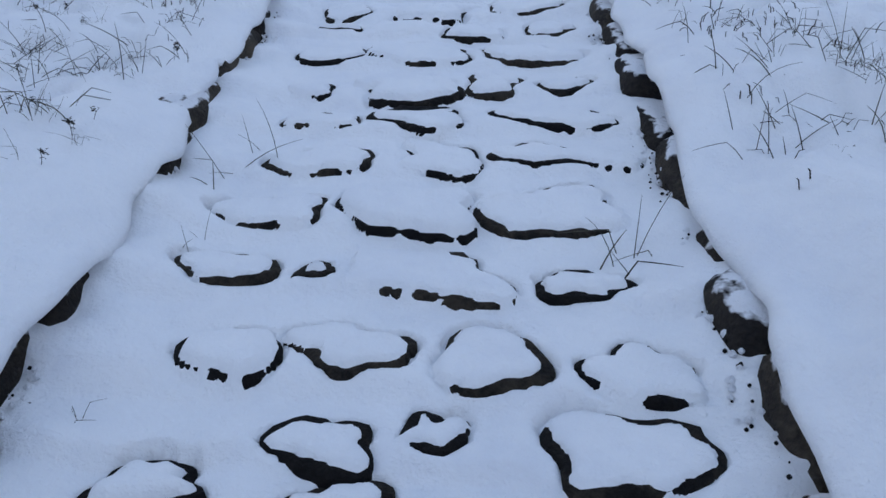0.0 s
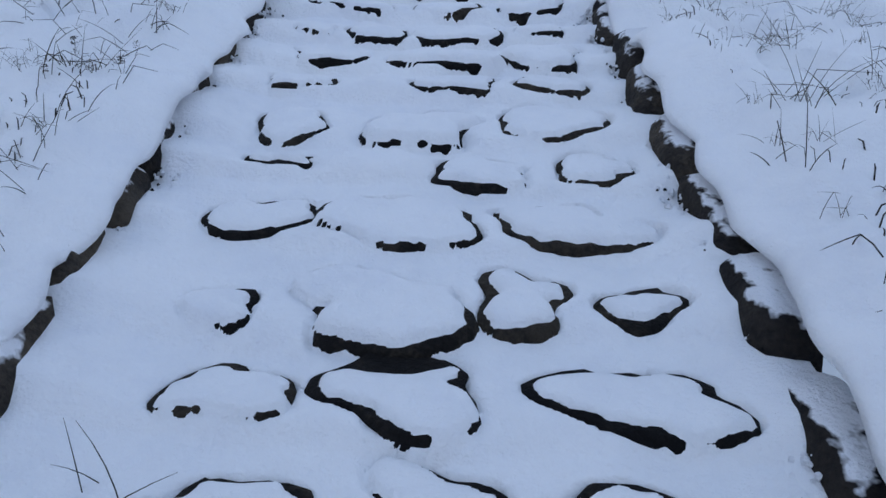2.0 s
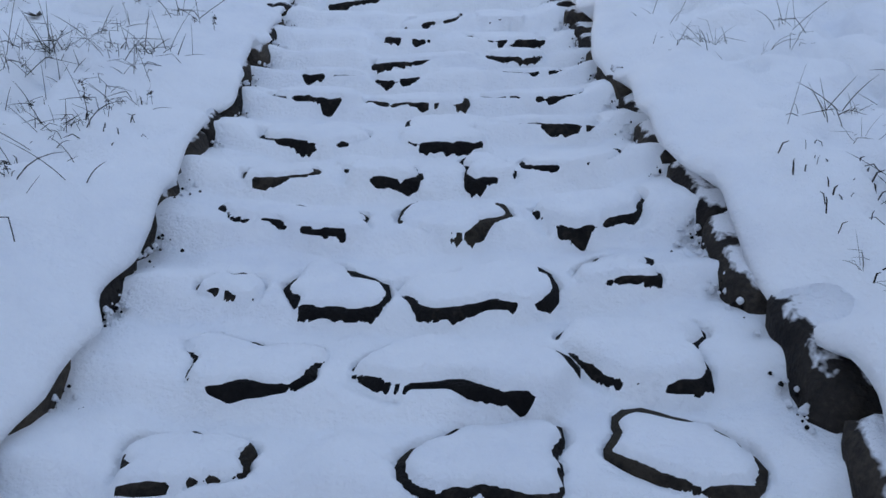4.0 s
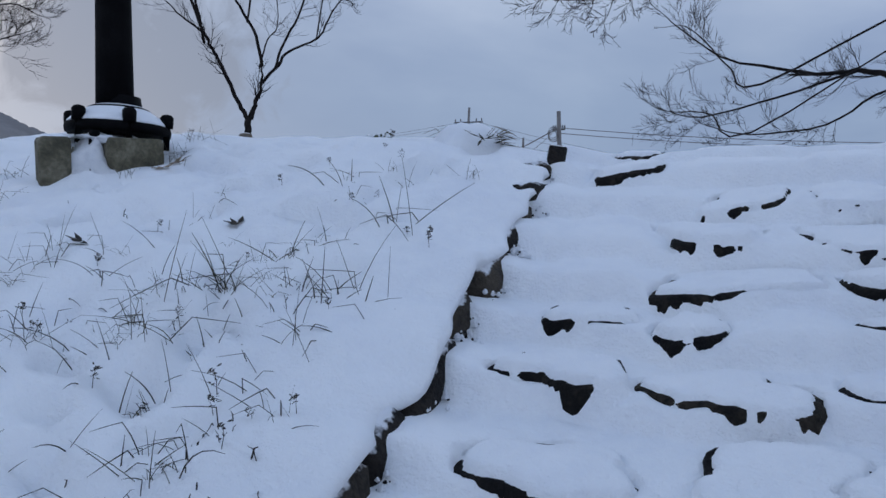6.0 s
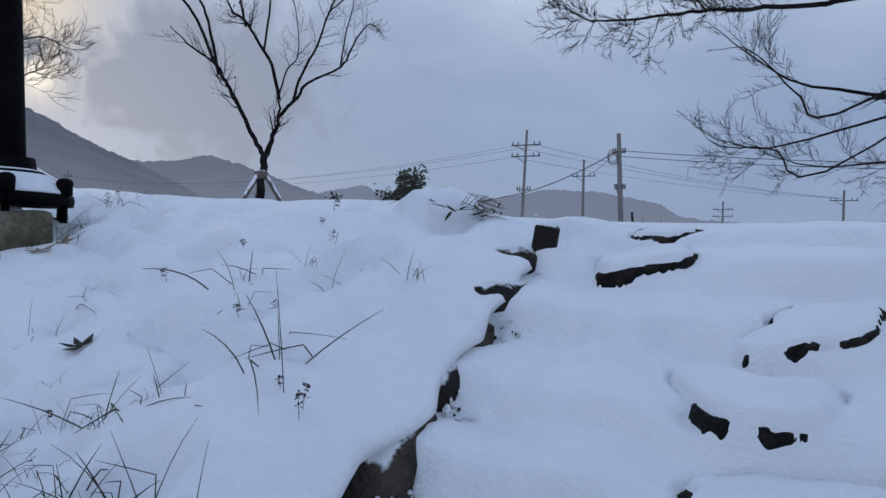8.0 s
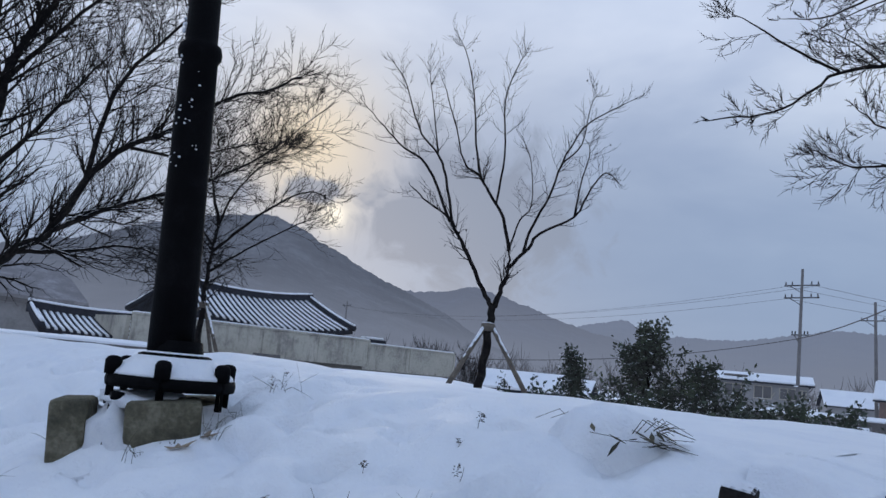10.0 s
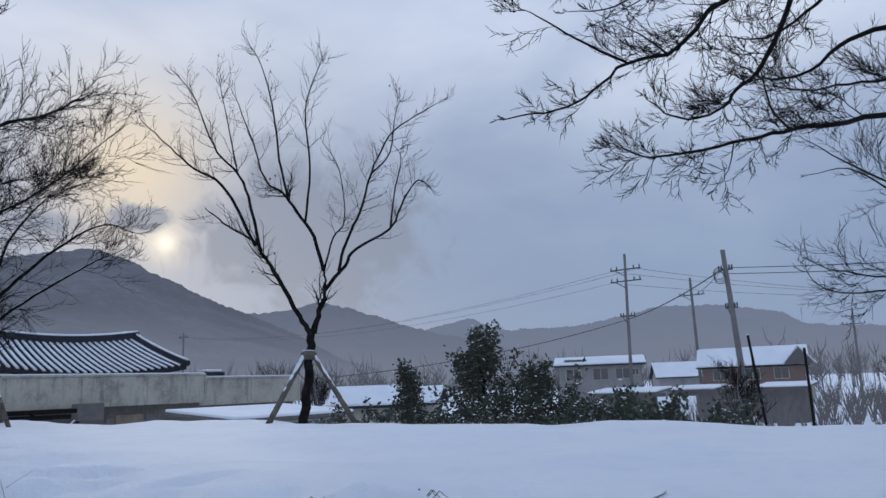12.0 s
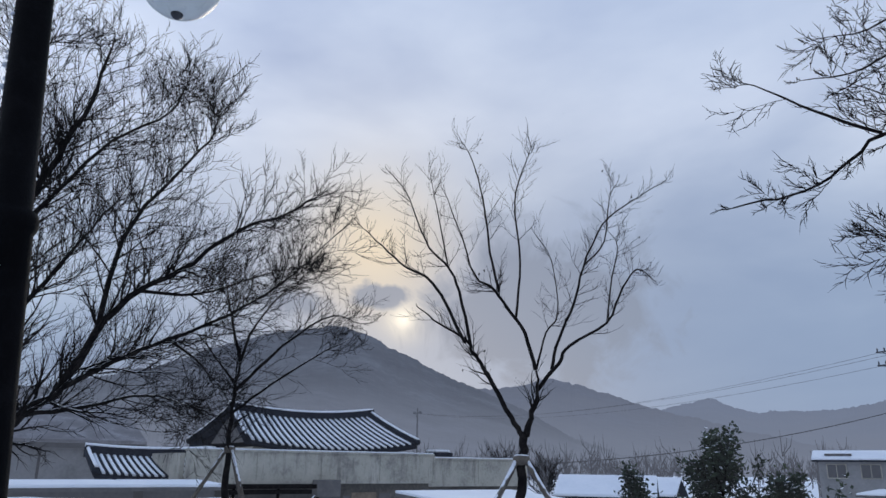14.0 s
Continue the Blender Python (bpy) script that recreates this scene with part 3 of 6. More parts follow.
def kerb_stone(name, x, y, length, side, seed, parent):
    """A rough block set on edge beside the steps."""
    r = random.Random(seed)
    a, b, c = 0.095 + r.uniform(0, 0.03), length / 2, (0.15 if length > 0.23 else 0.105) + r.uniform(-0.02, 0.012)
    N, M = 20, 9
    lean, n = r.uniform(-0.1, 0.1), r.uniform(3.4, 6.0)
    verts = []
    for i in range(M + 1):
        ph = -math.pi / 2 + math.pi * i / M
        for j in range(N):
            th = 2 * math.pi * j / N
            d = np.array([math.cos(ph) * math.cos(th), math.cos(ph) * math.sin(th), math.sin(ph)])
            k = (np.abs(d) ** n).sum() ** (-1 / n)
            p = d * k * (a, b, c)
            p *= 1 + 0.035 * float(vnoise(p[1] * 3 + seed, p[2] * 3 + p[0] * 2, 0.22, seed)) + 0.035 * float(vnoise(p[1] + p[0], p[2] * 1.3 + seed, 0.05, seed + 1))
            verts.append((p[0] + lean * p[1] * 0.3, p[1], p[2] + (SLOPE if y < 7.5 else 0.15) * p[1] + lean * p[1]))
    f = [(i * N + j, i * N + (j + 1) % N, (i + 1) * N + (j + 1) % N, (i + 1) * N + j) for i in range(M) for j in range(N)]
    ob = mesh_ob(name, verts, f, KERB, parent)
    ob.location = (x + side * (a - 0.01), y, float(softmin(plane(x, y), np.array(TOP - 0.13), 0.15)) - 0.04 + (0.0 if length > 0.23 else 0.035) + r.uniform(-0.025, 0.015))
    ob.rotation_euler = (0, r.uniform(-0.12, 0.12), r.uniform(-0.07, 0.07) + 0.09)


def build_kerbs():
    for side, line, seed in ((-1, left_line, 300), (1, right_line, 500)):
        kerb = thing("stone_kerb", "row of rough brown stones edging the snowy steps", "kerb", kind="structure")
        r, y, k = random.Random(seed), -1.5, 0
        while y < 7.8:
            high = y > 6.7
            length = r.uniform(0.15, 0.21) if high else r.uniform(0.24, 0.46)
            kerb_stone("kerb_stone", float(line(y + length / 2)) + r.uniform(-0.02, 0.025), y + length / 2, length * 1.02, side, seed + k, kerb)
            y += length + r.uniform(0.06, 0.13) if high else length * 0.92 + r.uniform(0.0, 0.05)
            k += 1
        if side < 0:
            # a squared block closes the row at the top
            end = bevelled(Geo().box(-0.048, 0.045, -0.05, 0.05, -0.2, 0.045).make("end_block", KERB, kerb), 0.014)
            end.matrix_basis = pose(-1.07, 7.82, 3.872, 6, 8, 20)
        # broken snow and grit packed below the stones
        for name, mat, label, many in (("snow_crumbs", SNOW_GRAINY, "broken crumbs of snow along the kerb", 900), ("kerb_grit", STONE, "dark grit and rubble along the kerb", 520)):
            g = Geo()
            for _ in range(many):
                yy = r.uniform(-1.3, 8.0)
                xx = float(line(yy)) - side * abs(r.gauss(0, 0.03))
                q = r.uniform(0.002, 0.006 if many < 900 else 0.012)
                zz = float(plane(xx, yy)) + r.uniform(0.0, 0.05) * max(0, 1 - abs(xx - float(line(yy))) / 0.06)
                g.lathe([(q * 0.4, -q), (q * r.uniform(0.8, 1.5), -q * 0.3), (q * 0.9, q * 0.4), (q * 0.3, q)], 5, (xx, yy, zz))
            tagged(g.make(name, mat, None, False), label, "snow" if many == 900 else "rubble", kind="stuff")


def bank_cols():
    w = np.concatenate([[0.0, 0.0, 0.012, 0.03, 0.055, 0.085, 0.125, 0.17, 0.22], np.arange(0.27, 3.2, 0.042), np.arange(3.25, 7.0, 0.12), np.geomspace(7.2, 1500, 36)])
    return w


def ground():
    """One sheet of snow: both banks, the level top, the far side and the village floor."""
    verts, faces = [], []
    for side, line in ((-1, left_line), (1, right_line)):
        ys = np.concatenate([-np.geomspace(1500, 6.5, 26), np.arange(-6, -1.6, 0.3), np.arange(-1.6, 8.9, 0.03), [8.9]])
        w = bank_cols()
        Y, W = np.meshgrid(ys, w, indexing="ij")
        # the snow hangs over the kerb, further where it is thick
        hang = 0.035 * vnoise(Y, Y * 0, 0.17, 21 + side) + 0.035 * vnoise(Y, Y * 0 + 3, 0.5, 23 + side)
        if side < 0:
            hang = hang + 0.06 * (1 - smooth(1.6, 2.6, Y))
        back = (0.005 if side < 0 else 0.022) - hang
        X = line(np.clip(Y, -6, 9)) + side * (W + back + 0.1 * (np.arange(len(w)) == 0))
        Z = land(X, Y)
        fade = smooth(8.0, 8.8, Y)
        lip = np.sqrt(np.clip(1 - ((0.06 - np.clip(W, 0, 0.06)) / 0.06) ** 2, 0, 1))
        lump = 0.03 * vnoise(Y, W * 0.6, 0.36, 27 + side) + 0.022 * vnoise(Y, W * 0.8, 0.16, 29 + side)
        sunk = 0.075 * (1 - smooth(0.0, 0.34, W)) + 0.045 * (1 - lip)
        Z = Z - (sunk - lump * (1 - smooth(0.1, 0.5, W))) * (1 - fade)
        Z[:, 0] -= 0.06 * (1 - fade[:, 0])
        i = len(verts)
        verts += np.stack([X, Y, Z], -1).reshape(-1, 3).tolist()
        q = grid_faces(len(ys), len(w), i)
        faces += q if side > 0 else [f[::-1] for f in q]
    ys = np.concatenate([np.arange(8.6, 18.0, 0.075), np.geomspace(18.1, 2500, 40)])
    xr = np.concatenate([np.arange(0, 20, 0.1), np.geomspace(20.3, 1500, 40)])
    xs = np.concatenate([-xr[:0:-1], xr])
    Y, X = np.meshgrid(ys, xs, indexing="ij")
    i = len(verts)
    verts += np.stack([X, Y, land(X, Y) - 0.03 * (1 - smooth(8.6, 8.9, Y))], -1).reshape(-1, 3).tolist()
    faces += grid_faces(len(ys), len(xs), i)
    # strip behind the lowest step
    ys = np.concatenate([-np.geomspace(1500, 2.0, 30), [-1.6]])
    us = np.linspace(0, 1, 14)
    Y, U = np.meshgrid(ys, us, indexing="ij")
    X = left_line(np.clip(Y, -6, 9)) - 0.09 + U * (right_line(np.clip(Y, -6, 9)) - left_line(np.clip(Y, -6, 9)) + 0.18)
    i = len(verts)
    verts += np.stack([X, Y, land(X, Y, 0.02)], -1).reshape(-1, 3).tolist()
    faces += grid_faces(len(ys), len(us), i)
    ob = mesh_ob("ground", verts, faces, SNOW)
    tagged(ob, "fresh undisturbed snow over a grassy bank", "snow", kind="structure")


ground()
stairs_snow()
build_steps()
build_kerbs()


# ---- bare trees ----
def spline(pts, k=4):
    """A smooth line through the points."""
    p = [Vector(q) for q in pts]
    p = [p[0] * 2 - p[1], *p, p[-1] * 2 - p[-2]]
    out = []
    for i in range(1, len(p) - 2):
        a, b, c, d = p[i - 1:i + 3]
        for j in range(k):
            t = j / k
            out.append(0.5 * ((2 * b) + (c - a) * t + (2 * a - 5 * b + 4 * c - d) * t * t + (3 * b - a - 3 * c + d) * t ** 3))
    return out + [p[-2]]


class Tree:
    """Limbs by hand, twigs by growth."""
    def __init__(self, seed, up=0.35, droop=0.0, spread=0.9, least=0.002, bushy=0.2):
        self.least, self.bushy = least, bushy
        self.r, self.wood, self.fine = random.Random(seed), Geo(), Geo()
        self.up, self.droop, self.spread = up, droop, spread
        self.tips = []

    def vec(self):
        return Vector((self.r.gauss(0, 1), self.r.gauss(0, 1), self.r.gauss(0, 1))).normalized()

    def limb(self, radius, pts, end=0.25, sides=8):
        line = spline(pts)
        n = len(line)
        line = [p + self.vec() * radius * 0.35 if 0 < i < n - 1 else p for i, p in enumerate(line)]
        self.wood.tube(line, [radius * (1 - (1 - end) * i / (n - 1)) for i in range(n)], sides)
        return line, radius, end

    def twig(self, p, d, length, radius, level):
        r, n = self.r, 5 if level else 4
        pts, rad = [p], [radius]
        for i in range(n):
            d = (d + self.vec() * 0.2 + Vector((0, 0, self.up * 0.3 - self.droop * 0.3 * i / n))).normalized()
            pts.append(pts[-1] + d * (length / n))
            rad.append(radius * (1 - 0.75 * (i + 1) / n))
        (self.wood if radius > 0.012 else self.fine).tube(pts, rad, 4 if radius > 0.006 else 3, False)
        if level:
            for i in range(1, n + 1):
                for _ in range(2 if r.random() < self.bushy else 1):
                    side = d.cross(self.vec()).normalized()
                    q = (d * 0.85 + side * self.spread * r.uniform(0.5, 1.0)).normalized()
                    self.twig(pts[i], q, length * r.uniform(0.38, 0.62), max(rad[i] * 0.62, self.least), level - 1)
        else:
            self.tips.append(pts[-1])

    def clothe(self, limb, per_metre, length, level, start=0.3, thick=0.35, tip=0.6):
        line, radius, end = limb
        n = len(line)
        total = sum((line[i + 1] - line[i]).length for i in range(n - 1))
        for _ in range(max(2, int(total * per_metre))):
            t = self.r.uniform(start, 1.0)
            i = min(int(t * (n - 1)), n - 2)
            d = (line[i + 1] - line[i]).normalized()
            side = d.cross(self.vec()).normalized()
            way = (d * 0.7 + side * self.spread).normalized()
            self.twig(line[i].lerp(line[i + 1], self.r.random()), way, length * self.r.uniform(0.55, 1.2) * (1.15 - 0.5 * t), max(0.003, radius * thick * (1 - (1 - end) * t)), level)
        d = (line[-1] - line[-2]).normalized()
        self.twig(line[-1], d, length * tip, radius * end, level)

    def leaves(self, count, size):
        g = Geo()
        for p in self.r.sample(self.tips, min(count, len(self.tips))):
            a, b = self.vec() * size, self.vec() * size * 0.5
            q = p - Vector((0, 0, size * 0.6))
            g.prism([p, p + a * 0.5 + b - Vector((0, 0, size * 0.5)), q - Vector((0, 0, size)), p - a * 0.4 - b * 0.6 - Vector((0, 0, size * 0.5))], self.vec() * size * 0.12)
        return g

    def finish(self, name, label, bark, at):
        tree = thing(name, label, "tree", at=at)
        inv = Matrix.Translation(-Vector(at))
        for part, geo, mat in (("trunk", self.wood, bark), ("crown", self.fine, TWIG)):
            ob = mesh_ob(part, [inv @ Vector(v) for v in geo.v], geo.f, mat, tree)
        return tree


def young_tree():
    t = Tree(11, 0.3, 0.0, 0.85, 0.003, 0.0)
    at = (-7.3, 13.0, 3.9)
    t.limb(0.06, ((-7.36, 12.96, 3.7), (-7.33, 12.98, 4.3), (-7.29, 13.02, 4.8), (-7.28, 13.03, 5.07)), 0.8, 10)
    for radius, *pts in (
        (0.028, (-7.29, 13.02, 5.05), (-7.36, 12.90, 5.26), (-7.49, 12.65, 5.75), (-7.56, 12.51, 5.99), (-7.61, 12.39, 6.17), (-7.77, 12.13, 6.35), (-7.88, 11.92, 6.53)),
        (0.017, (-7.52, 12.34, 6.11), (-7.62, 11.93, 6.80), (-7.76, 11.63, 6.98), (-7.92, 11.39, 7.23), (-8.09, 11.11, 7.54)),
        (0.017, (-7.85, 12.68, 6.13), (-8.03, 12.63, 6.86), (-8.17, 12.55, 7.21), (-8.35, 12.37, 7.48), (-8.45, 12.21, 7.90), (-8.54, 12.09, 8.28), (-8.68, 11.88, 8.57)),
        (0.009, (-8.02, 12.44, 7.16), (-8.13, 12.33, 7.97), (-8.19, 12.23, 8.51)),
        (0.034, (-7.27, 13.05, 5.05), (-7.23, 13.09, 5.26), (-7.17, 13.16, 5.58), (-7.17, 13.15, 5.83)),
        (0.02, (-7.08, 13.05, 5.81), (-7.11, 12.92, 6.23), (-7.21, 12.73, 6.55), (-7.30, 12.57, 6.79), (-7.40, 12.39, 6.92), (-7.48, 12.19, 7.54), (-7.59, 12.05, 7.98)),
        (0.015, (-7.74, 13.05, 6.88), (-7.86, 13.03, 7.29), (-7.96, 13.02, 7.87), (-8.01, 12.96, 8.36), (-8.10, 12.85, 8.84), (-8.19, 12.73, 9.12)),
        (0.013, (-7.29, 12.94, 6.45), (-7.23, 12.97, 7.15), (-7.25, 12.91, 7.91), (-7.15, 13.02, 8.46), (-7.08, 13.10, 8.66)),
        (0.02, (-7.22, 13.20, 5.59), (-7.07, 13.42, 5.92), (-6.99, 13.55, 6.15), (-6.69, 13.89, 6.42), (-6.57, 14.06, 6.85), (-6.44, 14.21, 7.09), (-6.30, 14.32, 6.96)),
        (0.016, (-6.94, 13.18, 5.81), (-6.84, 13.21, 6.16), (-6.64, 13.29, 6.58), (-6.50, 13.32, 7.00), (-6.27, 13.45, 7.50), (-6.02, 13.67, 7.76), (-5.73, 13.89, 7.95)),
        (0.009, (-6.62, 13.45, 7.05), (-6.41, 13.60, 7.34), (-6.34, 13.66, 7.88), (-6.25, 13.73, 8.11)),
        (0.011, (-7.32, 13.29, 5.86), (-7.31, 13.45, 6.33), (-7.24, 13.60, 6.58), (-7.39, 13.66, 7.33), (-7.61, 13.55, 7.75)),
        (0.01, (-6.82, 14.04, 6.46), (-6.83, 14.19, 7.08), (-6.82, 14.31, 7.51), (-6.93, 14.21, 7.76)),
    ):
        t.clothe(t.limb(radius * 1.3, pts, 0.2), 10.0, 0.4, 1, 0.3, 0.38, 0.15)
    tree = t.finish("young_tree", "bare young tree with a forked trunk and few dead leaves", BARK, at)
    g = t.leaves(44, 0.021)
    mesh_ob("dead_leaves", [Vector(v) - Vector(at) for v in g.v], g.f, WEED, tree)
    props((-7.3, 13.0), 4.78, 3.85, 0.72, 0.4)


def props(base, top, foot, reach, turn):
    """Timber props that hold a young tree up."""
    frame_ob = thing("tree_support", "snow-dusted timber tripod propping a young tree", "support", "tree supports", at=(*base, foot))
    for k in range(3):
        a = turn + k * 2.094
        d = Vector((math.cos(a), math.sin(a), 0))
        g = Geo().tube([d * reach + Vector((0, 0, -0.1)), d * 0.06 + Vector((0, 0, top - foot))], [0.036, 0.032], 8)
        g.make("prop", TIMBER, frame_ob, True)
    Geo().lathe([(0.07, -0.06), (0.095, -0.04), (0.1, 0.0), (0.09, 0.045), (0.06, 0.06)], 14, (0, 0, top - foot)).make("tie", TIMBER, frame_ob, True, "rope and sacking tie")


def small_tree():
    t = Tree(23, 0.25, 0.0, 0.75, 0.0046, 0.0)
    for radius, *pts in (
        (0.06, (-13.92, 11.95, 3.96), (-13.93, 11.93, 4.71), (-13.92, 11.94, 5.70), (-13.90, 12.00, 6.51)),
        (0.03, (-13.90, 12.00, 6.51), (-13.98, 11.79, 7.34), (-14.03, 11.64, 7.98)),
        (0.03, (-13.91, 11.97, 6.00), (-13.74, 12.42, 6.53), (-13.50, 12.96, 7.09), (-13.23, 13.51, 7.44), (-13.00, 13.94, 7.32)),
        (0.025, (-13.92, 11.95, 5.60), (-13.69, 12.54, 6.12), (-13.36, 13.26, 6.67), (-13.07, 13.81, 7.01)),
        (0.022, (-13.90, 12.00, 6.51), (-13.83, 12.19, 7.15), (-13.65, 12.62, 7.83), (-13.39, 13.19, 8.20)),
        (0.02, (-13.92, 11.96, 6.10), (-14.06, 11.57, 6.59), (-14.16, 11.25, 6.99)),
    ):
        t.clothe(t.limb(radius * 1.15, pts, 0.25), 6.0, 0.8, 1 if radius > 0.05 else 2, 0.35, 0.36, 0.4)
    t.finish("small_tree", "bare small tree with snow along its limbs", BARK_SNOW, (-13.92, 11.95, 3.9))
    props((-13.92, 11.95), 4.95, 3.8, 0.8, 0.2)


def great_tree():
    t = Tree(31, 0.18, 0.05, 0.72, 0.0055, 0.12)
    t.limb(0.36, ((-13.75, 7.75, 3.4), (-13.8, 7.85, 4.2), (-13.83, 8.05, 4.95)), 0.6, 14)
    for radius, *pts in (
        (0.11, (-13.81, 8.00, 4.35), (-13.84, 8.13, 4.91), (-13.88, 8.60, 5.39), (-13.90, 9.02, 5.80), (-13.91, 9.49, 6.76), (-13.90, 10.02, 7.56), (-13.82, 10.73, 8.01), (-13.67, 11.64, 8.89), (-13.48, 12.43, 9.33), (-13.30, 13.04, 9.76)),
        (0.06, (-13.90, 9.02, 5.80), (-13.89, 9.81, 6.32), (-13.82, 10.66, 6.78), (-13.67, 11.57, 7.27), (-13.44, 12.52, 8.00), (-13.17, 13.39, 8.98)),
        (0.12, (-13.84, 8.13, 4.91), (-13.87, 7.97, 6.51), (-13.91, 8.03, 8.16), (-13.97, 8.50, 9.67), (-14.00, 8.89, 10.86), (-14.02, 9.12, 12.08)),
        (0.05, (-13.91, 8.03, 8.16), (-13.97, 8.65, 9.19), (-13.98, 9.34, 10.21), (-13.93, 10.24, 11.01), (-13.91, 10.48, 11.66)),
        (0.055, (-13.91, 9.49, 6.76), (-13.93, 9.73, 8.48), (-13.89, 10.37, 9.67), (-13.82, 10.99, 10.60), (-13.80, 11.15, 11.22)),
        (0.05, (-13.88, 8.60, 5.39), (-13.89, 9.47, 5.56), (-13.83, 10.40, 5.80), (-13.73, 11.15, 5.64)),
        (0.06, (-13.87, 7.97, 6.51), (-13.92, 8.48, 7.30), (-13.95, 9.04, 8.26), (-13.95, 9.64, 9.31)),
        (0.04, (-13.90, 10.02, 7.56), (-13.77, 11.06, 7.63), (-13.58, 12.01, 8.05), (-13.33, 12.90, 8.36)),
        (0.06, (-13.88, 7.83, 7.38), (-13.92, 7.72, 9.75), (-13.97, 7.93, 11.20), (-14.01, 8.19, 11.97)),
        (0.03, (-13.82, 10.66, 6.78), (-13.71, 11.27, 6.33), (-13.67, 11.49, 5.95)),
    ):
        t.clothe(t.limb(radius * 0.9, pts, 0.18), 12.0 if radius < 0.1 else 9.0, 1.3, 2, 0.1, 0.36, 0.3)
    t.finish("great_tree", "large bare spreading tree with snow on its boughs", BARK_SNOW, (-13.75, 7.75, 3.8))


def overhanging_tree():
    t = Tree(47, 0.16, 0.0, 0.75, 0.0034)
    t.wood.tube(spline(((3.4, 17.3, 3.2), (3.41, 17.3, 4.2), (3.43, 17.3, 4.9), (3.46, 17.3, 5.6), (3.5, 17.3, 6.6), (3.45, 17.2, 8.6), (3.4, 17.2, 11.5))), [0.56, 0.53, 0.5, 0.48] + [0.46, 0.45, 0.45, 0.46] + [0.47, 0.475, 0.48, 0.48] + [0.48, 0.49, 0.535, 0.6, 0.68, 0.8, 0.76, 0.68, 0.6, 0.52, 0.45, 0.38, 0.3], 18)
    reach = (
        (0.05, (-0.28, 13.49, 6.95), (-0.50, 13.39, 7.58), (-0.95, 13.21, 7.73), (-1.36, 13.03, 7.70), (-1.86, 12.77, 7.51), (-2.08, 12.64, 7.28), (-2.30, 12.51, 7.07), (-2.58, 12.31, 7.01), (-2.82, 12.13, 6.77), (-3.07, 11.92, 6.60), (-3.37, 11.63, 6.52)),
        (0.018, (-2.58, 12.31, 7.01), (-2.91, 12.05, 7.23), (-3.15, 11.83, 7.44), (-3.31, 11.67, 7.54)),
        (0.014, (-2.30, 12.51, 7.07), (-2.48, 12.38, 7.26), (-2.78, 12.15, 7.48)),
        (0.05, (-0.15, 13.49, 7.94), (-0.67, 13.31, 8.12), (-1.22, 13.09, 7.83), (-1.41, 13.01, 7.40), (-1.64, 12.91, 6.90), (-1.84, 12.81, 6.70), (-1.99, 12.72, 6.54), (-2.27, 12.55, 6.49), (-2.45, 12.42, 6.65)),
        (0.045, (-0.16, 13.55, 6.46), (-0.57, 13.41, 6.39), (-1.11, 13.19, 6.35), (-1.46, 13.02, 6.33), (-1.82, 12.83, 6.26), (-2.22, 12.59, 6.19), (-2.49, 12.40, 6.17), (-2.72, 12.22, 6.29)),
        (0.03, (-0.14, 13.55, 6.64), (-0.69, 13.36, 6.65), (-1.07, 13.19, 6.66), (-1.39, 13.05, 6.65), (-1.69, 12.89, 6.74)),
        (0.016, (-1.50, 13.00, 6.32), (-1.62, 12.93, 6.53), (-1.66, 12.90, 6.88), (-1.74, 12.85, 7.04)),
        (0.03, (-0.31, 13.55, 5.32), (-0.65, 13.42, 5.48), (-0.92, 13.30, 5.78), (-1.15, 13.18, 5.95), (-1.42, 13.05, 5.93)),
        (0.022, (-0.38, 13.03, 4.69), (-0.79, 13.01, 4.89), (-0.98, 12.99, 4.93), (-1.23, 12.95, 4.93), (-1.42, 12.92, 5.01), (-1.52, 12.90, 5.18)),
        (0.030, (-0.91, 13.30, 8.14), (-1.44, 13.08, 8.13), (-1.87, 12.86, 8.08), (-2.28, 12.64, 7.85), (-2.69, 12.42, 7.61), (-3.04, 12.20, 7.59)),
        (0.020, (-2.17, 13.10, 8.61), (-2.42, 12.80, 8.20), (-2.65, 12.50, 7.95), (-2.91, 12.20, 7.88)),
        (0.020, (-1.55, 13.20, 8.35), (-1.90, 12.87, 7.87), (-2.36, 12.53, 7.66), (-2.77, 12.20, 7.39)),
        (0.030, (-0.67, 13.50, 7.81), (-0.97, 13.38, 7.70), (-1.33, 13.25, 7.39), (-1.64, 13.12, 7.22), (-1.94, 13.00, 7.29)),
        (0.030, (-0.66, 13.50, 7.17), (-1.04, 13.38, 7.11), (-1.34, 13.25, 6.88), (-1.63, 13.12, 6.84), (-1.87, 13.00, 7.00)),
        (0.020, (-0.63, 13.50, 8.07), (-1.05, 13.33, 7.99), (-1.36, 13.17, 7.75), (-1.71, 13.00, 7.63)),
        (0.025, (-0.24, 13.50, 9.18), (-0.85, 13.20, 8.79), (-1.40, 12.90, 8.59), (-1.96, 12.60, 8.39), (-2.49, 12.30, 8.23)),
        (0.008, (-1.90, 12.78, 6.26), (-1.96, 12.76, 6.03), (-2.05, 12.70, 5.89)),
    )
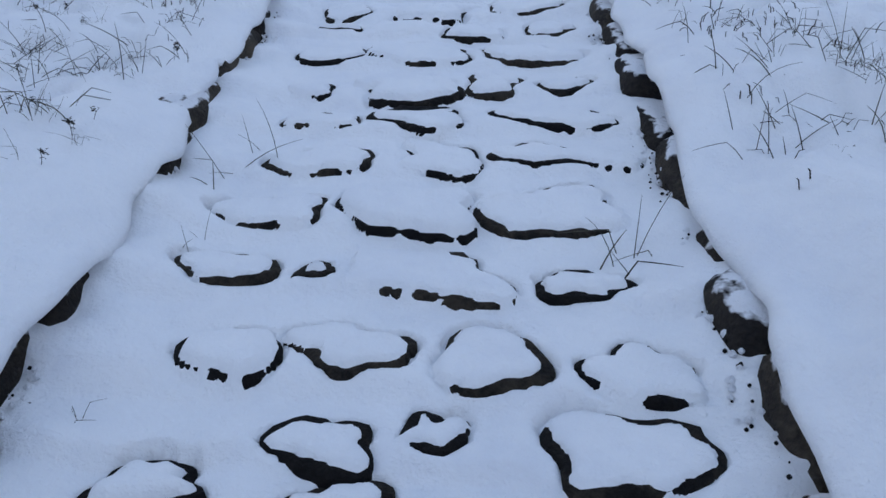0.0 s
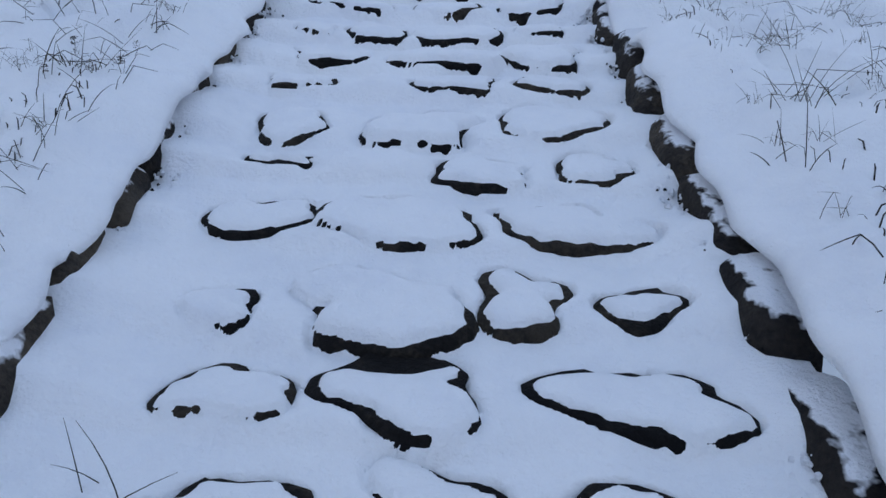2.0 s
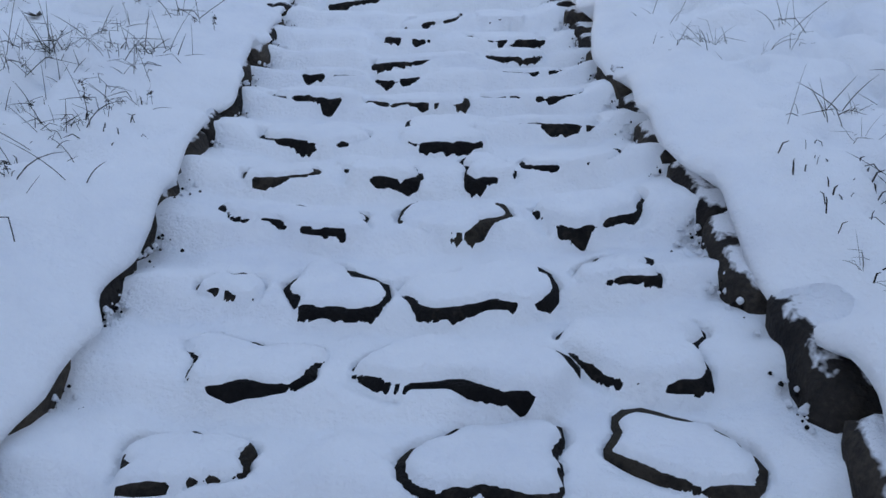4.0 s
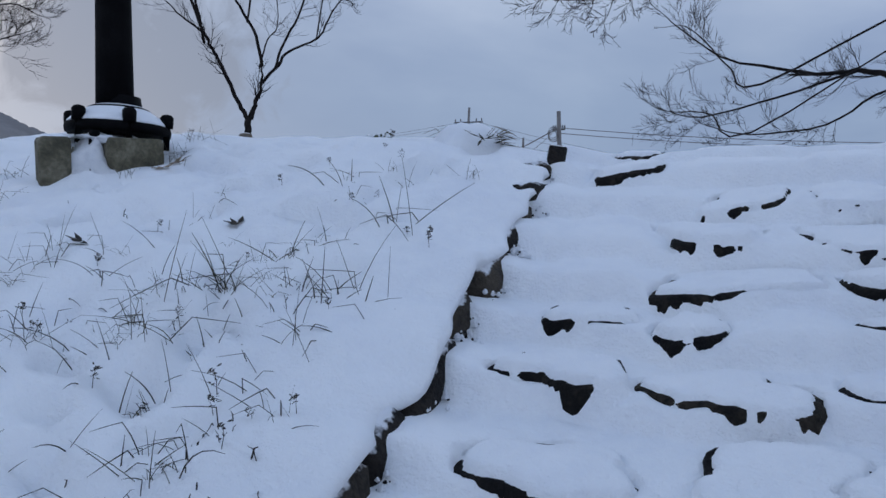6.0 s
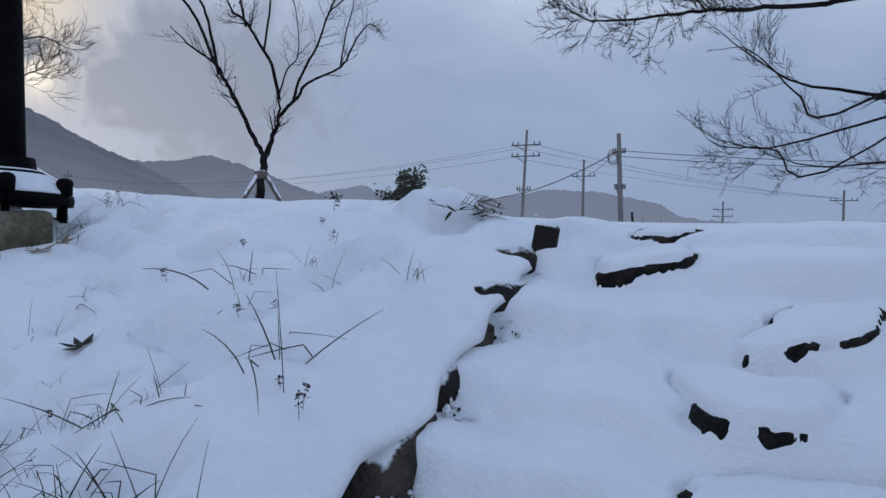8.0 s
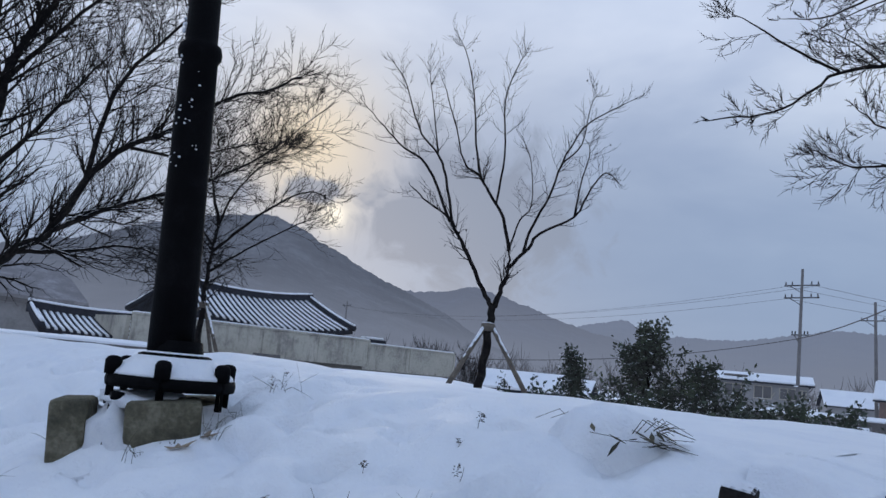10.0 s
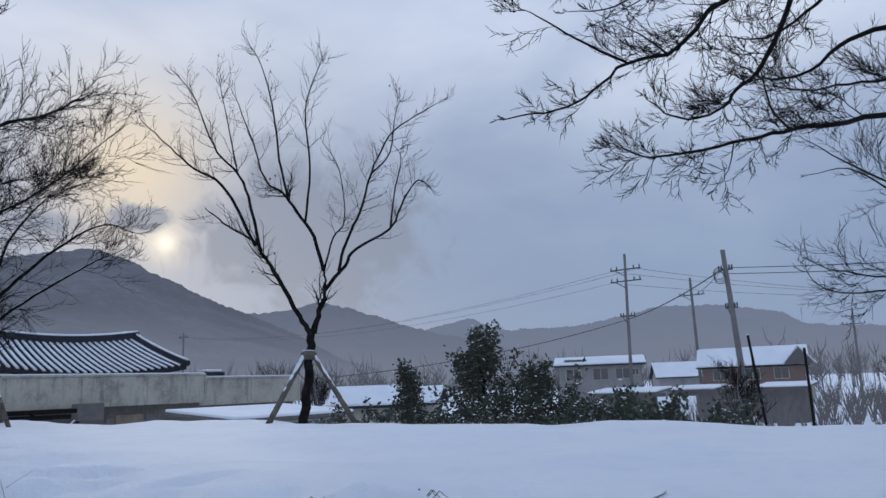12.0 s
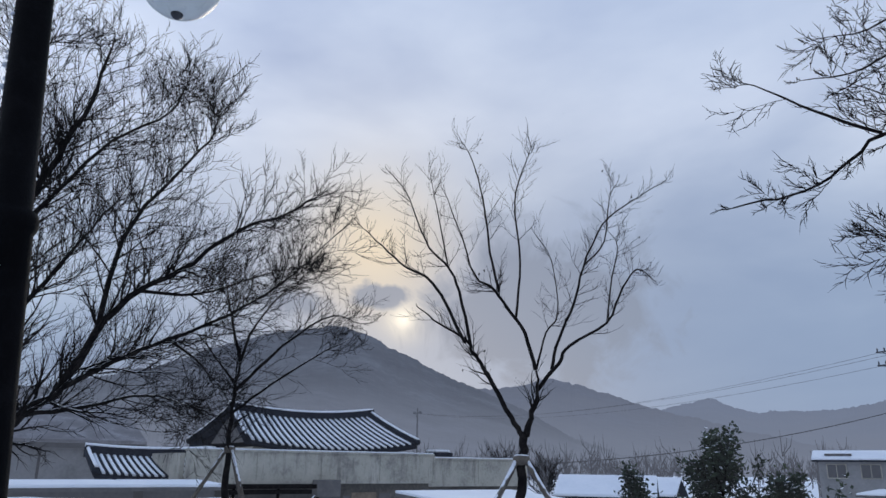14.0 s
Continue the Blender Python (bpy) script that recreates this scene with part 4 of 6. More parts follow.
    low = (
        (0.096, (3.27, 17.12, 7.33), (2.78, 17.23, 6.72), (2.41, 17.30, 6.21), (2.09, 17.35, 6.07), (1.60, 17.40, 6.05), (0.91, 17.47, 6.23), (0.38, 17.49, 6.21)),
        (0.040, (0.36, 16.62, 6.02), (-0.43, 16.60, 6.19), (-1.05, 16.56, 6.38), (-1.79, 16.48, 6.95)),
        (0.032, (1.71, 16.86, 5.93), (1.13, 16.93, 5.74), (0.48, 16.96, 5.32), (-0.58, 16.95, 5.20), (-1.23, 16.90, 5.35)),
        (0.029, (0.82, 16.07, 5.93), (-0.15, 16.09, 5.63), (-1.23, 16.02, 5.35), (-1.81, 15.93, 5.47)),
        (0.056, (2.17, 17.33, 6.05), (2.50, 17.28, 5.95), (2.55, 17.26, 5.67)),
        (0.032, (1.99, 17.18, 6.04), (1.75, 17.21, 5.88), (1.68, 17.23, 5.47)),
    )
    for i, (radius, *pts) in enumerate(reach):
        if radius >= 0.022 and i < 9:
            a = Vector(pts[0])
            pts = [Vector((2.95, 17.2, 6.4 + 0.8 * (a.z - 4.6))), Vector((1.5, 15.4, a.z * 0.6 + 3.4)), *pts]
        sparse = i in (7, 8)
        t.clothe(t.limb(radius * (0.6 if sparse else 0.8), pts, 0.14), 0.5 if sparse else 3.8, (0.46 if i < 9 else 0.38) if not sparse else 0.25, 2 if not sparse else 1, 0.4, 0.26, 0.22)
    for i, (radius, *pts) in enumerate(low):
        if i == 0:
            pts = [Vector((3.1, 17.2, 7.0)), *pts]
        limb = t.limb(radius * (1.05, 0.72, 0.72, 0.72, 1.35, 1.3)[i], pts, 0.3)
        if i < 4:
            t.clothe(limb, 4.5, 0.8, 2, 0.4, 0.24)
    tree = t.finish("old_tree", "massive dark trunked bare tree with low drooping branches", BARK, (3.2, 17.3, 3.9))
    # driven snow caught on the bark below the fork
    v, f, N = [], [], 40
    for i in range(N + 1):
        z = 6.2 + 0.9 * i / N
        rad = float(np.interp(z, (5.85, 6.1, 6.35, 6.6, 7.1), (0.49, 0.535, 0.6, 0.68, 0.8)))
        for j in range(N + 1):
            a = -math.pi / 2 + 0.75 * (j / N - 0.42)
            wide = 0.55 + 0.4 * smooth(6.2, 6.5, z)
            edge = 1 - abs(j / N - 0.5) * 2 / wide + 0.5 * float(vnoise(a * 0.6, z, 0.16, 71)) + 0.35 * float(vnoise(a * 0.6, z, 0.06, 72))
            lift = 0.015 if edge > 0.25 + 0.6 * (6.55 - z) else -0.04
            v.append((3.49 + (rad + lift) * math.cos(a) - 3.2, (rad + lift) * math.sin(a), z - 3.9))
    f = [(i * (N + 1) + j, i * (N + 1) + j + 1, (i + 1) * (N + 1) + j + 1, (i + 1) * (N + 1) + j) for i in range(N) for j in range(N)]
    tagged(mesh_ob("snow_patch", v, f, SNOW_GRAINY, tree), "driven snow caught on the bark")


young_tree()
small_tree()
great_tree()
overhanging_tree()


# ---- street lamp on its concrete footing ----
def street_lamp():
    x, y = -3.53, 7.23
    lamp = thing("street_lamp", "black cast-iron park lamp with a snow-covered base plate", "lamp", at=(x, y, 3.568))
    lean = Vector((-0.012, -0.045, 1.0))
    shaft = [lean * z for z in (0.52, 0.9, 1.4, 1.95, 1.97, 2.0, 2.03, 2.05, 2.6, 3.3, 3.5)]
    Geo().tube(shaft, [0.105, 0.1, 0.094, 0.088, 0.1, 0.106, 0.1, 0.078, 0.072, 0.066, 0.06], 20).make("pole", BLACK, lamp, True)
    Geo().lathe([(0.17, 0.5), (0.165, 0.53), (0.125, 0.545), (0.115, 0.6)], 24).make("collar", BLACK, lamp, True)
    Geo().lathe([(0.25, 0.375), (0.285, 0.38), (0.29, 0.405), (0.285, 0.43), (0.24, 0.45), (0.15, 0.5)], 32).make("base_plate", BLACK, lamp, True)
    g = Geo().lathe([(0.278, 0.432), (0.272, 0.447), (0.245, 0.474), (0.19, 0.51), (0.14, 0.54), (0.112, 0.55)], 40)
    g.make("snow_cap", SNOW, lamp, True, "snow lying on the base plate")
    for k in range(6):
        a = 0.5 + k * math.pi / 3
        px, py = 0.272 * math.cos(a), 0.272 * math.sin(a)
        Geo().lathe([(0.018, 0.3), (0.018, 0.43), (0.036, 0.43), (0.038, 0.49), (0.028, 0.505), (0.012, 0.51)], 8, (px, py, 0)).make("anchor_bolt", BLACK, lamp, True)
    # broken concrete blocks below the plate
    for bx, by, w, d, h, rz in ((0.19, -0.07, 0.31, 0.22, 0.455, 67), (-0.05, -0.37, 0.16, 0.2, 0.43, 58), (-0.15, 0.12, 0.4, 0.3, 0.44, 67)):
        g = Geo().box(-w / 2, w / 2, -d / 2, d / 2, -0.28, h - 0.11)
        ob = bevelled(g.make("footing_block", CONCRETE, lamp), 0.025, 2)
        ob.matrix_basis = pose(bx, by, 0, 3, -4, rz)
    Geo().tube([(0.17, -0.33, -0.2), (0.15, -0.31, 0.1), (0.13, -0.28, 0.36)], [0.016, 0.02, 0.03], 8).make("stay", BLACK, lamp, True)
    # snow stuffed between the blocks and drifted against them
    for k, (cx, cy, sx, sy, sz, cz) in enumerate(((0.09, -0.24, 0.13, 0.13, 0.22, 0.1), (0.22, -0.3, 0.11, 0.13, 0.08, -0.03), (0.04, -0.12, 0.2, 0.2, 0.04, 0.325), (0.31, 0.13, 0.09, 0.13, 0.09, 0.0))):
        v, N, M = [], 18, 9
        for a in range(M + 1):
            for b in range(N):
                ph, th = -math.pi / 2 + math.pi * a / M, 2 * math.pi * b / N
                d = Vector((math.cos(ph) * math.cos(th), math.cos(ph) * math.sin(th), math.sin(ph)))
                q = 1 + 0.4 * float(vnoise(d.x * 2 + k, d.z * 2 + d.y, 0.5, 40 + k)) + 0.12 * float(vnoise(d.x * 2 - d.y, d.z * 2 + k, 0.17, 44 + k))
                v.append((cx + sx * d.x * q, cy + sy * d.y * q, cz + sz * d.z * q))
        mesh_ob("snow_clump", v, [(a * N + b, a * N + (b + 1) % N, (a + 1) * N + (b + 1) % N, (a + 1) * N + b) for a in range(M) for b in range(N)], SNOW_GRAINY, lamp)
    # snow blown onto the shaft's weather side
    g = Geo()
    r = random.Random(5)
    for k in range(130):
        z = r.uniform(1.4, 3.4)
        a = r.uniform(3.3, 4.9) if z > 1.9 else r.uniform(3.2, 6.2)
        rr = 0.093 - 0.013 * (z - 1.4)
        s = r.uniform(0.004, 0.015) if z > 1.95 else r.uniform(0.003, 0.007)
        c = lean * z + Vector((rr * math.cos(a), rr * math.sin(a), 0))
        g.lathe([(s * 0.4, -s * 0.8), (s, -s * 0.4), (s, s * 0.4), (s * 0.4, s * 0.8)], 6, c)
    tagged(g.make("snow_specks", SNOW_GRAINY, lamp, True, "specks of driven snow"), kind="stuff")
    top = lean * 3.42
    g = Geo().tube([top - Vector((0, 0, 0.25)), top + Vector((0.0, 0.12, 0.02)), top + Vector((0.02, 0.3, 0.12)), top + Vector((0.02, 0.42, 0.05))], [0.03, 0.026, 0.024, 0.03], 10)
    arm = g.make("arm", BLACK, lamp, True)
    c = GLOBE_AT - Vector((x, y, 3.568))
    prof = [(max(0.001, 0.2 * math.sin(math.pi * k / 16)), -0.2 * math.cos(math.pi * k / 16)) for k in range(17)]
    Geo().lathe(prof, 28, c).make("globe", GLOBE, lamp, True, "opal white glass globe")
    Geo().lathe([(0.012, -0.222), (0.026, -0.21), (0.03, -0.196)], 10, c).make("drain_cap", SIGNAL, lamp, True)
    Geo().lathe([(0.1, 0.17), (0.11, 0.19), (0.1, 0.23), (0.05, 0.27)], 18, c).make("holder", BLACK, lamp, True)


GLOBE_AT = Vector((-3.68, 7.69, 6.95))
street_lamp()


# ---- grass, weeds and fallen leaves in the snow ----
def blade(g, r, length, lean):
    a = r.uniform(0, 6.28)
    d = Vector((math.cos(a) * lean, math.sin(a) * lean, 1)).normalized()
    p = Vector((r.gauss(0, 0.05), r.gauss(0, 0.05), -0.04))
    pts = [p]
    bend = r.choice((r.uniform(0.02, 0.22), r.uniform(0.15, 0.7)))
    kink = r.choice((9, 9, 9, 2, 3))
    for i in range(5):
        d = (d + Vector((math.cos(a), math.sin(a), 0)) * bend * 0.35 - Vector((0, 0, bend * 0.28)) + (Vector((math.cos(a + 1), math.sin(a + 1), -0.9)) if i == kink else Vector())).normalized()
        pts.append(pts[-1] + d * length / 5)
    w = r.uniform(0.0012, 0.0023)
    g.tube(pts, [w, w, w * 0.95, w * 0.8, w * 0.6, w * 0.25], 3, False)


def tuft_mesh(seed, blades, reach):
    r, g = random.Random(seed), Geo()
    for _ in range(blades):
        blade(g, r, reach * r.uniform(0.35, 1.2), r.uniform(0.05, 1.3))
    return g


def weed_mesh(seed):
    r, g = random.Random(seed), Geo()
    h = r.uniform(0.07, 0.14)
    g.tube([(0, 0, -0.03), (r.gauss(0, 0.01), r.gauss(0, 0.01), h * 0.5), (r.gauss(0, 0.02), r.gauss(0, 0.02), h)], [0.0026, 0.002, 0.0014], 4, False)
    for _ in range(r.randint(14, 24)):
        p = Vector((r.gauss(0, 0.012), r.gauss(0, 0.012), h * r.uniform(0.45, 1.05)))
        s = r.uniform(0.007, 0.015)
        d = Vector((r.gauss(0, 1), r.gauss(0, 1), r.gauss(0, 0.6))).normalized()
        e = d.cross(Vector((0.2, 0.3, 1))).normalized()
        g.prism([p, p + d * s + e * s * 0.5, p + d * s * 2.1, p + d * s - e * s * 0.5], (0, 0, s * 0.25))
    return g


def ground_z(x, y):
    return float(land(x, y))


def scatter_plants():
    tufts = [tuft_mesh(60 + k, 5 + 2 * (k % 5), 0.17 + 0.035 * (k % 4)).make("grass_tuft", GRASS) for k in range(8)]
    for ob in tufts:
        tagged(ob, "tuft of thin withered grass poking through the snow", "grass", "grass tufts")
    weeds = [weed_mesh(90 + k).make("dead_weed", WEED) for k in range(6)]
    for ob in weeds:
        tagged(ob, "small dark withered weed standing in snow", "weed", "dead weeds")
    spots = [(-1.81, 6.97), (-2.16, 6.17), (-3.59, 6.54), (-1.86, 6.21), (-1.74, 7.28), (-1.59, 7.29), (-1.56, 6.05), (-1.78, 5.81), (-1.69, 6.40), (-1.63, 6.47), (-1.93, 6.02), (-1.93, 5.87), (-1.64, 5.94), (-1.30, 5.89), (-2.51, 6.26), (-4.13, 7.00), (-3.22, 7.15), (-2.43, 6.88), (-2.70, 6.03), (-2.15, 5.63), (1.25, 6.27), (1.29, 6.79), (1.26, 5.97), (1.22, 6.30), (-1.55, 6.19), (-1.86, 7.13)]
    spots += [(-1.30, 6.14), (-1.44, 6.79), (1.10, 6.31), (1.45, 6.21), (-1.19, 2.67), (-1.02, 1.99), (-0.30, 0.98), (1.82, 2.35), (1.08, 1.62), (1.81, 2.05), (1.50, 2.72), (-0.29, 1.62), (1.72, 2.66), (-1.41, 2.48), (1.83, 3.60), (1.56, 2.80), (1.42, 3.49), (-1.31, 3.60), (-1.13, 3.79), (-0.29, 2.20), (-0.34, 2.01), (-1.28, 4.45), (-1.15, 3.82), (1.49, 4.46), (1.36, 3.36), (1.51, 4.13), (-1.00, 4.21)]
    spots += [(-3.2, 7.38), (-3.16, 7.33), (-3.24, 7.42)]
    r = random.Random(77)
    more = []
    for x, y in spots:
        for _ in range(r.randint(0, 2)):
            more.append((x + r.gauss(0, 0.16), y + r.gauss(0, 0.16)))
    for _ in range(44):
        more.append((-r.uniform(1.35, 4.6), r.uniform(1.0, 6.9)))
        more.append((r.uniform(1.25, 3.6), r.uniform(1.5, 7.2)))
    for _ in range(58):
        more.append((-r.uniform(0.7, 2.9), r.uniform(0.8, 5.6)))
        more.append((r.uniform(1.15, 2.9), r.uniform(1.8, 5.6)))
    for cx, cy in ((1.82, 2.3), (1.9, 3.4), (1.75, 2.7), (-1.2, 2.7), (-1.3, 3.6), (1.6, 4.3), (-1.9, 6.1)):
        for _ in range(7):
            more.append((cx + r.gauss(0, 0.14), cy + r.gauss(0, 0.16)))
    spots += [(x, y) for x, y in more if x < float(left_line(y)) - 0.2 or x > float(right_line(y)) + 0.2]
    for k, (x, y) in enumerate(spots):
        m = pose(x, y, ground_z(x, y) if not -0.5 < x < 1.1 else float(plane(x, y)), 0, 0, r.uniform(0, 360))
        s = r.choice((r.uniform(0.3, 0.6), r.uniform(0.5, 1.1))) * (1.3 if -0.5 < x < 1.1 else 1.25 if x < -1.2 and y > 4.2 else 1.0)
        ob = tufts[k] if k < len(tufts) else copy_thing(tufts[k % len(tufts)], m)
        ob.matrix_basis = m @ Matrix.Diagonal((s, s, s, 1))
    herbs = [(-1.29, 6.04), (-1.98, 7.62), (-3.52, 7.82), (-1.19, 6.56), (-2.24, 7.06), (-2.49, 6.94), (-2.45, 6.16), (-2.48, 5.86), (-2.18, 5.67), (-1.82, 5.60), (-1.91, 6.40), (-1.67, 7.00), (-2.17, 7.37), (-1.55, 5.53), (-1.11, 5.62), (-1.21, 6.60), (-2.01, 7.74), (-1.79, 7.45), (-1.30, 2.32), (-0.76, 1.90), (-0.44, 1.99), (-0.79, 1.82), (-0.81, 2.62), (-0.28, 0.85), (-1.14, 3.49), (-0.92, 3.61), (-0.78, 2.59), (-0.93, 3.61), (-1.99, 5.15), (-1.20, 5.44)]
    for x, y in list(herbs):
        if r.random() < 0.6:
            herbs.append((x + r.gauss(0, 0.3), y + r.gauss(0, 0.3)))
    for _ in range(30):
        herbs.append((-r.uniform(0.95, 2.4), r.uniform(1.2, 5.2)))
    for _ in range(20):
        herbs.append((-r.uniform(1.3, 4.4), r.uniform(1.0, 6.8)))
    herbs = [(x, y) for x, y in herbs if x < float(left_line(y)) - 0.15 or x > float(right_line(y)) + 0.15]
    for k, (x, y) in enumerate(herbs):
        m = pose(x, y, ground_z(x, y), r.uniform(-12, 12), r.uniform(-12, 12), r.uniform(0, 360))
        s = r.uniform(0.32, 0.58)
        ob = weeds[k] if k < len(weeds) else copy_thing(weeds[k % len(weeds)], m)
        ob.matrix_basis = m @ Matrix.Diagonal((s, s, s, 1))
    # short stubs of stalk and litter just breaking the snow, thickest in patches
    g = Geo()
    for _ in range(9000):
        x, y = r.uniform(-4.6, 3.4), r.uniform(0.4, 6.6)
        if float(left_line(y)) - 0.22 < x < float(right_line(y)) + 0.22 or float(vnoise(x, y, 0.7, 51)) + 0.5 * float(vnoise(x, y, 0.22, 52)) < 0.25 + (0.25 if x > 0 else 0.0):
            continue
        z, a, h = ground_z(x, y), r.uniform(0, 6.28), r.uniform(0.008, 0.035)
        q = h * r.uniform(0.2, 1.4)
        w = r.uniform(0.001, 0.0032)
        g.tube([(x, y, z - 0.015), (x + 0.4 * q * math.cos(a), y + 0.4 * q * math.sin(a), z + 0.7 * h), (x + q * math.cos(a), y + q * math.sin(a), z + h)], [w, w, w * 0.5], 3, False)
    # single blades too many to count, in loose patches over both banks
    for _ in range(7500):
        x, y = r.uniform(-4.2, 3.2), r.uniform(0.4, 6.3)
        if float(left_line(y)) - 0.2 < x < float(right_line(y)) + 0.2 or float(vnoise(x, y, 0.55, 61)) + 0.4 * float(vnoise(x, y, 0.2, 62)) < -0.05 + (0.2 if x > 0 else 0.0):
            continue
        i = len(g.v)
        blade(g, r, r.uniform(0.06, 0.24), r.uniform(0.1, 1.5))
        z = ground_z(x, y)
        g.v[i:] = [(a + x, b + y, c + z) for a, b, c in g.v[i:]]
    tagged(g.make("grass_stubble", WEED, None, True), "dark stubs of dead grass breaking through snow", "grass", kind="stuff")
    for k, (x, y) in enumerate(((-3.1, 7.22), (-3.05, 7.1), (-2.2, 6.7), (-2.7, 6.3))):
        g = Geo()
        for q in range(4):
            a = q * 0.9 + k
            p = Vector((0.0, 0.0, 0.012))
            d = Vector((math.cos(a), math.sin(a), 0.35 - 0.2 * q)).normalized()
            e = d.cross(Vector((0, 0, 1))).normalized() * 0.014
            g.prism([p - e * 0.3, p + d * 0.035 - e, p + d * 0.07 + Vector((0, 0, 0.012)), p + d * 0.035 + e], (0, 0, 0.002))
        ob = g.make("fallen_leaf", TAN if k < 2 else WEED)
        tagged(ob, "curled dry brown leaf lying on the snow", "leaf", "fallen leaves")
        ob.location = (x, y, ground_z(x, y))
    # a heap of cut bamboo leaves under snow beside the top step
    hx, hy = -1.66, 8.05
    hz = ground_z(hx, hy) + 0.05
    heap = thing("leaf_heap", "low heap of leafy twigs under a hood of snow", "leaf heap", at=(hx, hy, hz))
    th = np.linspace(0, 2 * np.pi, 40, endpoint=False)
    v, rings = [], ((1.3, -0.16), (1.0, 0.02), (0.85, 0.065), (0.6, 0.1), (0.3, 0.118))
    for q, h in rings:
        e = 1 + 0.16 * vnoise(np.cos(th) * 2, np.sin(th) * 2, 0.5, 33)
        X, Yy = 0.21 * q * e * np.cos(th), 0.15 * q * e * np.sin(th)
        v += np.stack([X * 0.72 - Yy * 0.69, X * 0.69 + Yy * 0.72, h + (0.022 * vnoise(X, Yy, 0.09, 35) + 0.012 * vnoise(X, Yy, 0.04, 36)) * (h > 0)], -1).tolist()
    v.append([0, 0, 0.12])
    f = [(k * 40 + j, k * 40 + (j + 1) % 40, (k + 1) * 40 + (j + 1) % 40, (k + 1) * 40 + j) for k in range(4) for j in range(40)] + [(160 + j, 160 + (j + 1) % 40, 200) for j in range(40)]
    mesh_ob("snow_hood", v, f, SNOW, heap)
    g = Geo()
    for k in range(34):
        a = r.uniform(-0.9, 0.6) if k < 22 else r.uniform(0, 6.28)
        p = Vector((0.17 * math.cos(a), 0.16 * math.sin(a), r.uniform(-0.01, 0.07)))
        d = (Vector((math.cos(a + r.gauss(0, 0.6)), math.sin(a + r.gauss(0, 0.6)), r.uniform(-0.4, 0.35)))).normalized()
        e = d.cross(Vector((0, 0, 1))).normalized() * 0.006
        L = r.uniform(0.06, 0.13)
        e = e * 1.5
        g.prism([p - e * 0.4, p + d * L * 0.45 - e, p + d * L, p + d * L * 0.45 + e], (0, 0, 0.0015))
    for k in range(10):
        a = r.uniform(0, 6.28)
        p = Vector((0.14 * math.cos(a), 0.14 * math.sin(a), 0.04))
        g.tube([p, p + Vector((0.06 * math.cos(a), 0.06 * math.sin(a), 0.05)), p + Vector((0.14 * math.cos(a + 0.4), 0.14 * math.sin(a + 0.4), 0.01))], [0.002, 0.0016, 0.001], 3, False)
    g.make("leaves", GRASS, heap, False, "dry olive leaves and thin stalks")


scatter_plants()


# ---- hills ----
def ridge(name, label, dist, depth, crest, material, seed):
    """A wooded ridge; crest: bearings left of +y and heights in degrees, as seen from the top of the steps."""
    az = np.arange(crest[0][0], crest[-1][0] + 0.01, 0.07)
    el = np.interp(az, [c[0] for c in crest], [c[1] for c in crest])
    k = np.ones(15) / 15
    pad = np.pad(el, 7, mode="edge")
    el = np.convolve(pad, k, "valid")
    el = el + 0.10 * vnoise(az, az * 0, 1.1, seed) + 0.07 * vnoise(az, az * 0, 0.34, seed + 1) + 0.07 * vnoise(az, az * 0, 0.14, seed + 2)
    high = dist * np.tan(np.radians(el)) + 4.4
    verts, rows = [], 12
    for i in range(rows + 1):
        t = i / rows
        d = dist - depth * t + 0.02 * depth * vnoise(az, az * 0 + i, 3.0, seed + 3)
        z = LOW - 4 + (high - LOW + 4) * (1 - t) ** 1.25 * (1 + 0.1 * t * vnoise(az, az * 0 + i * 2.0, 2.4, seed + 4))
        verts += np.stack([-np.sin(np.radians(az)) * d, 6.4 + np.cos(np.radians(az)) * d, z], -1).tolist()
    ob = mesh_ob(name, verts, [q[::-1] for q in grid_faces(rows + 1, len(az))], material)
    tagged(ob, label, "hill", kind="structure")


ridge("backdrop_hill_far", "far wooded hills in winter, hazy glow in their colour", 1500, 700, [(-180, 2.4), (-120, 3.5), (-60, 3.0), (-15, 3.6), (0, 3.0), (7, 2.8), (11.8, 3.25), (13.5, 4.1), (18, 4.95), (22, 4.95), (26, 4.15), (30, 3.9), (32.5, 3.8), (35.4, 4.85), (39, 4.0), (46, 3.4), (60, 3.5), (100, 4), (140, 3), (180, 2.4)], HILL_FAR, 3)
ridge("backdrop_hill_middle", "grey wooded hill with thin mist painted into its colour", 900, 500, [(28, 1.5), (33, 2.6), (38.8, 4.15), (43, 5.4), (46.4, 6.45), (49.2, 5.85), (51.7, 5.6), (60, 5.2), (75, 4)], HILL_MID, 13)
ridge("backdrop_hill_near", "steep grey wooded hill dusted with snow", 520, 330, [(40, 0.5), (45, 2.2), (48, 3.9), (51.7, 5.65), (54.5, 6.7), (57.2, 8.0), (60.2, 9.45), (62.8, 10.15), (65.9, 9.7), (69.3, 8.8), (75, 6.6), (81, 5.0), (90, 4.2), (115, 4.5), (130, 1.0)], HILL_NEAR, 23)


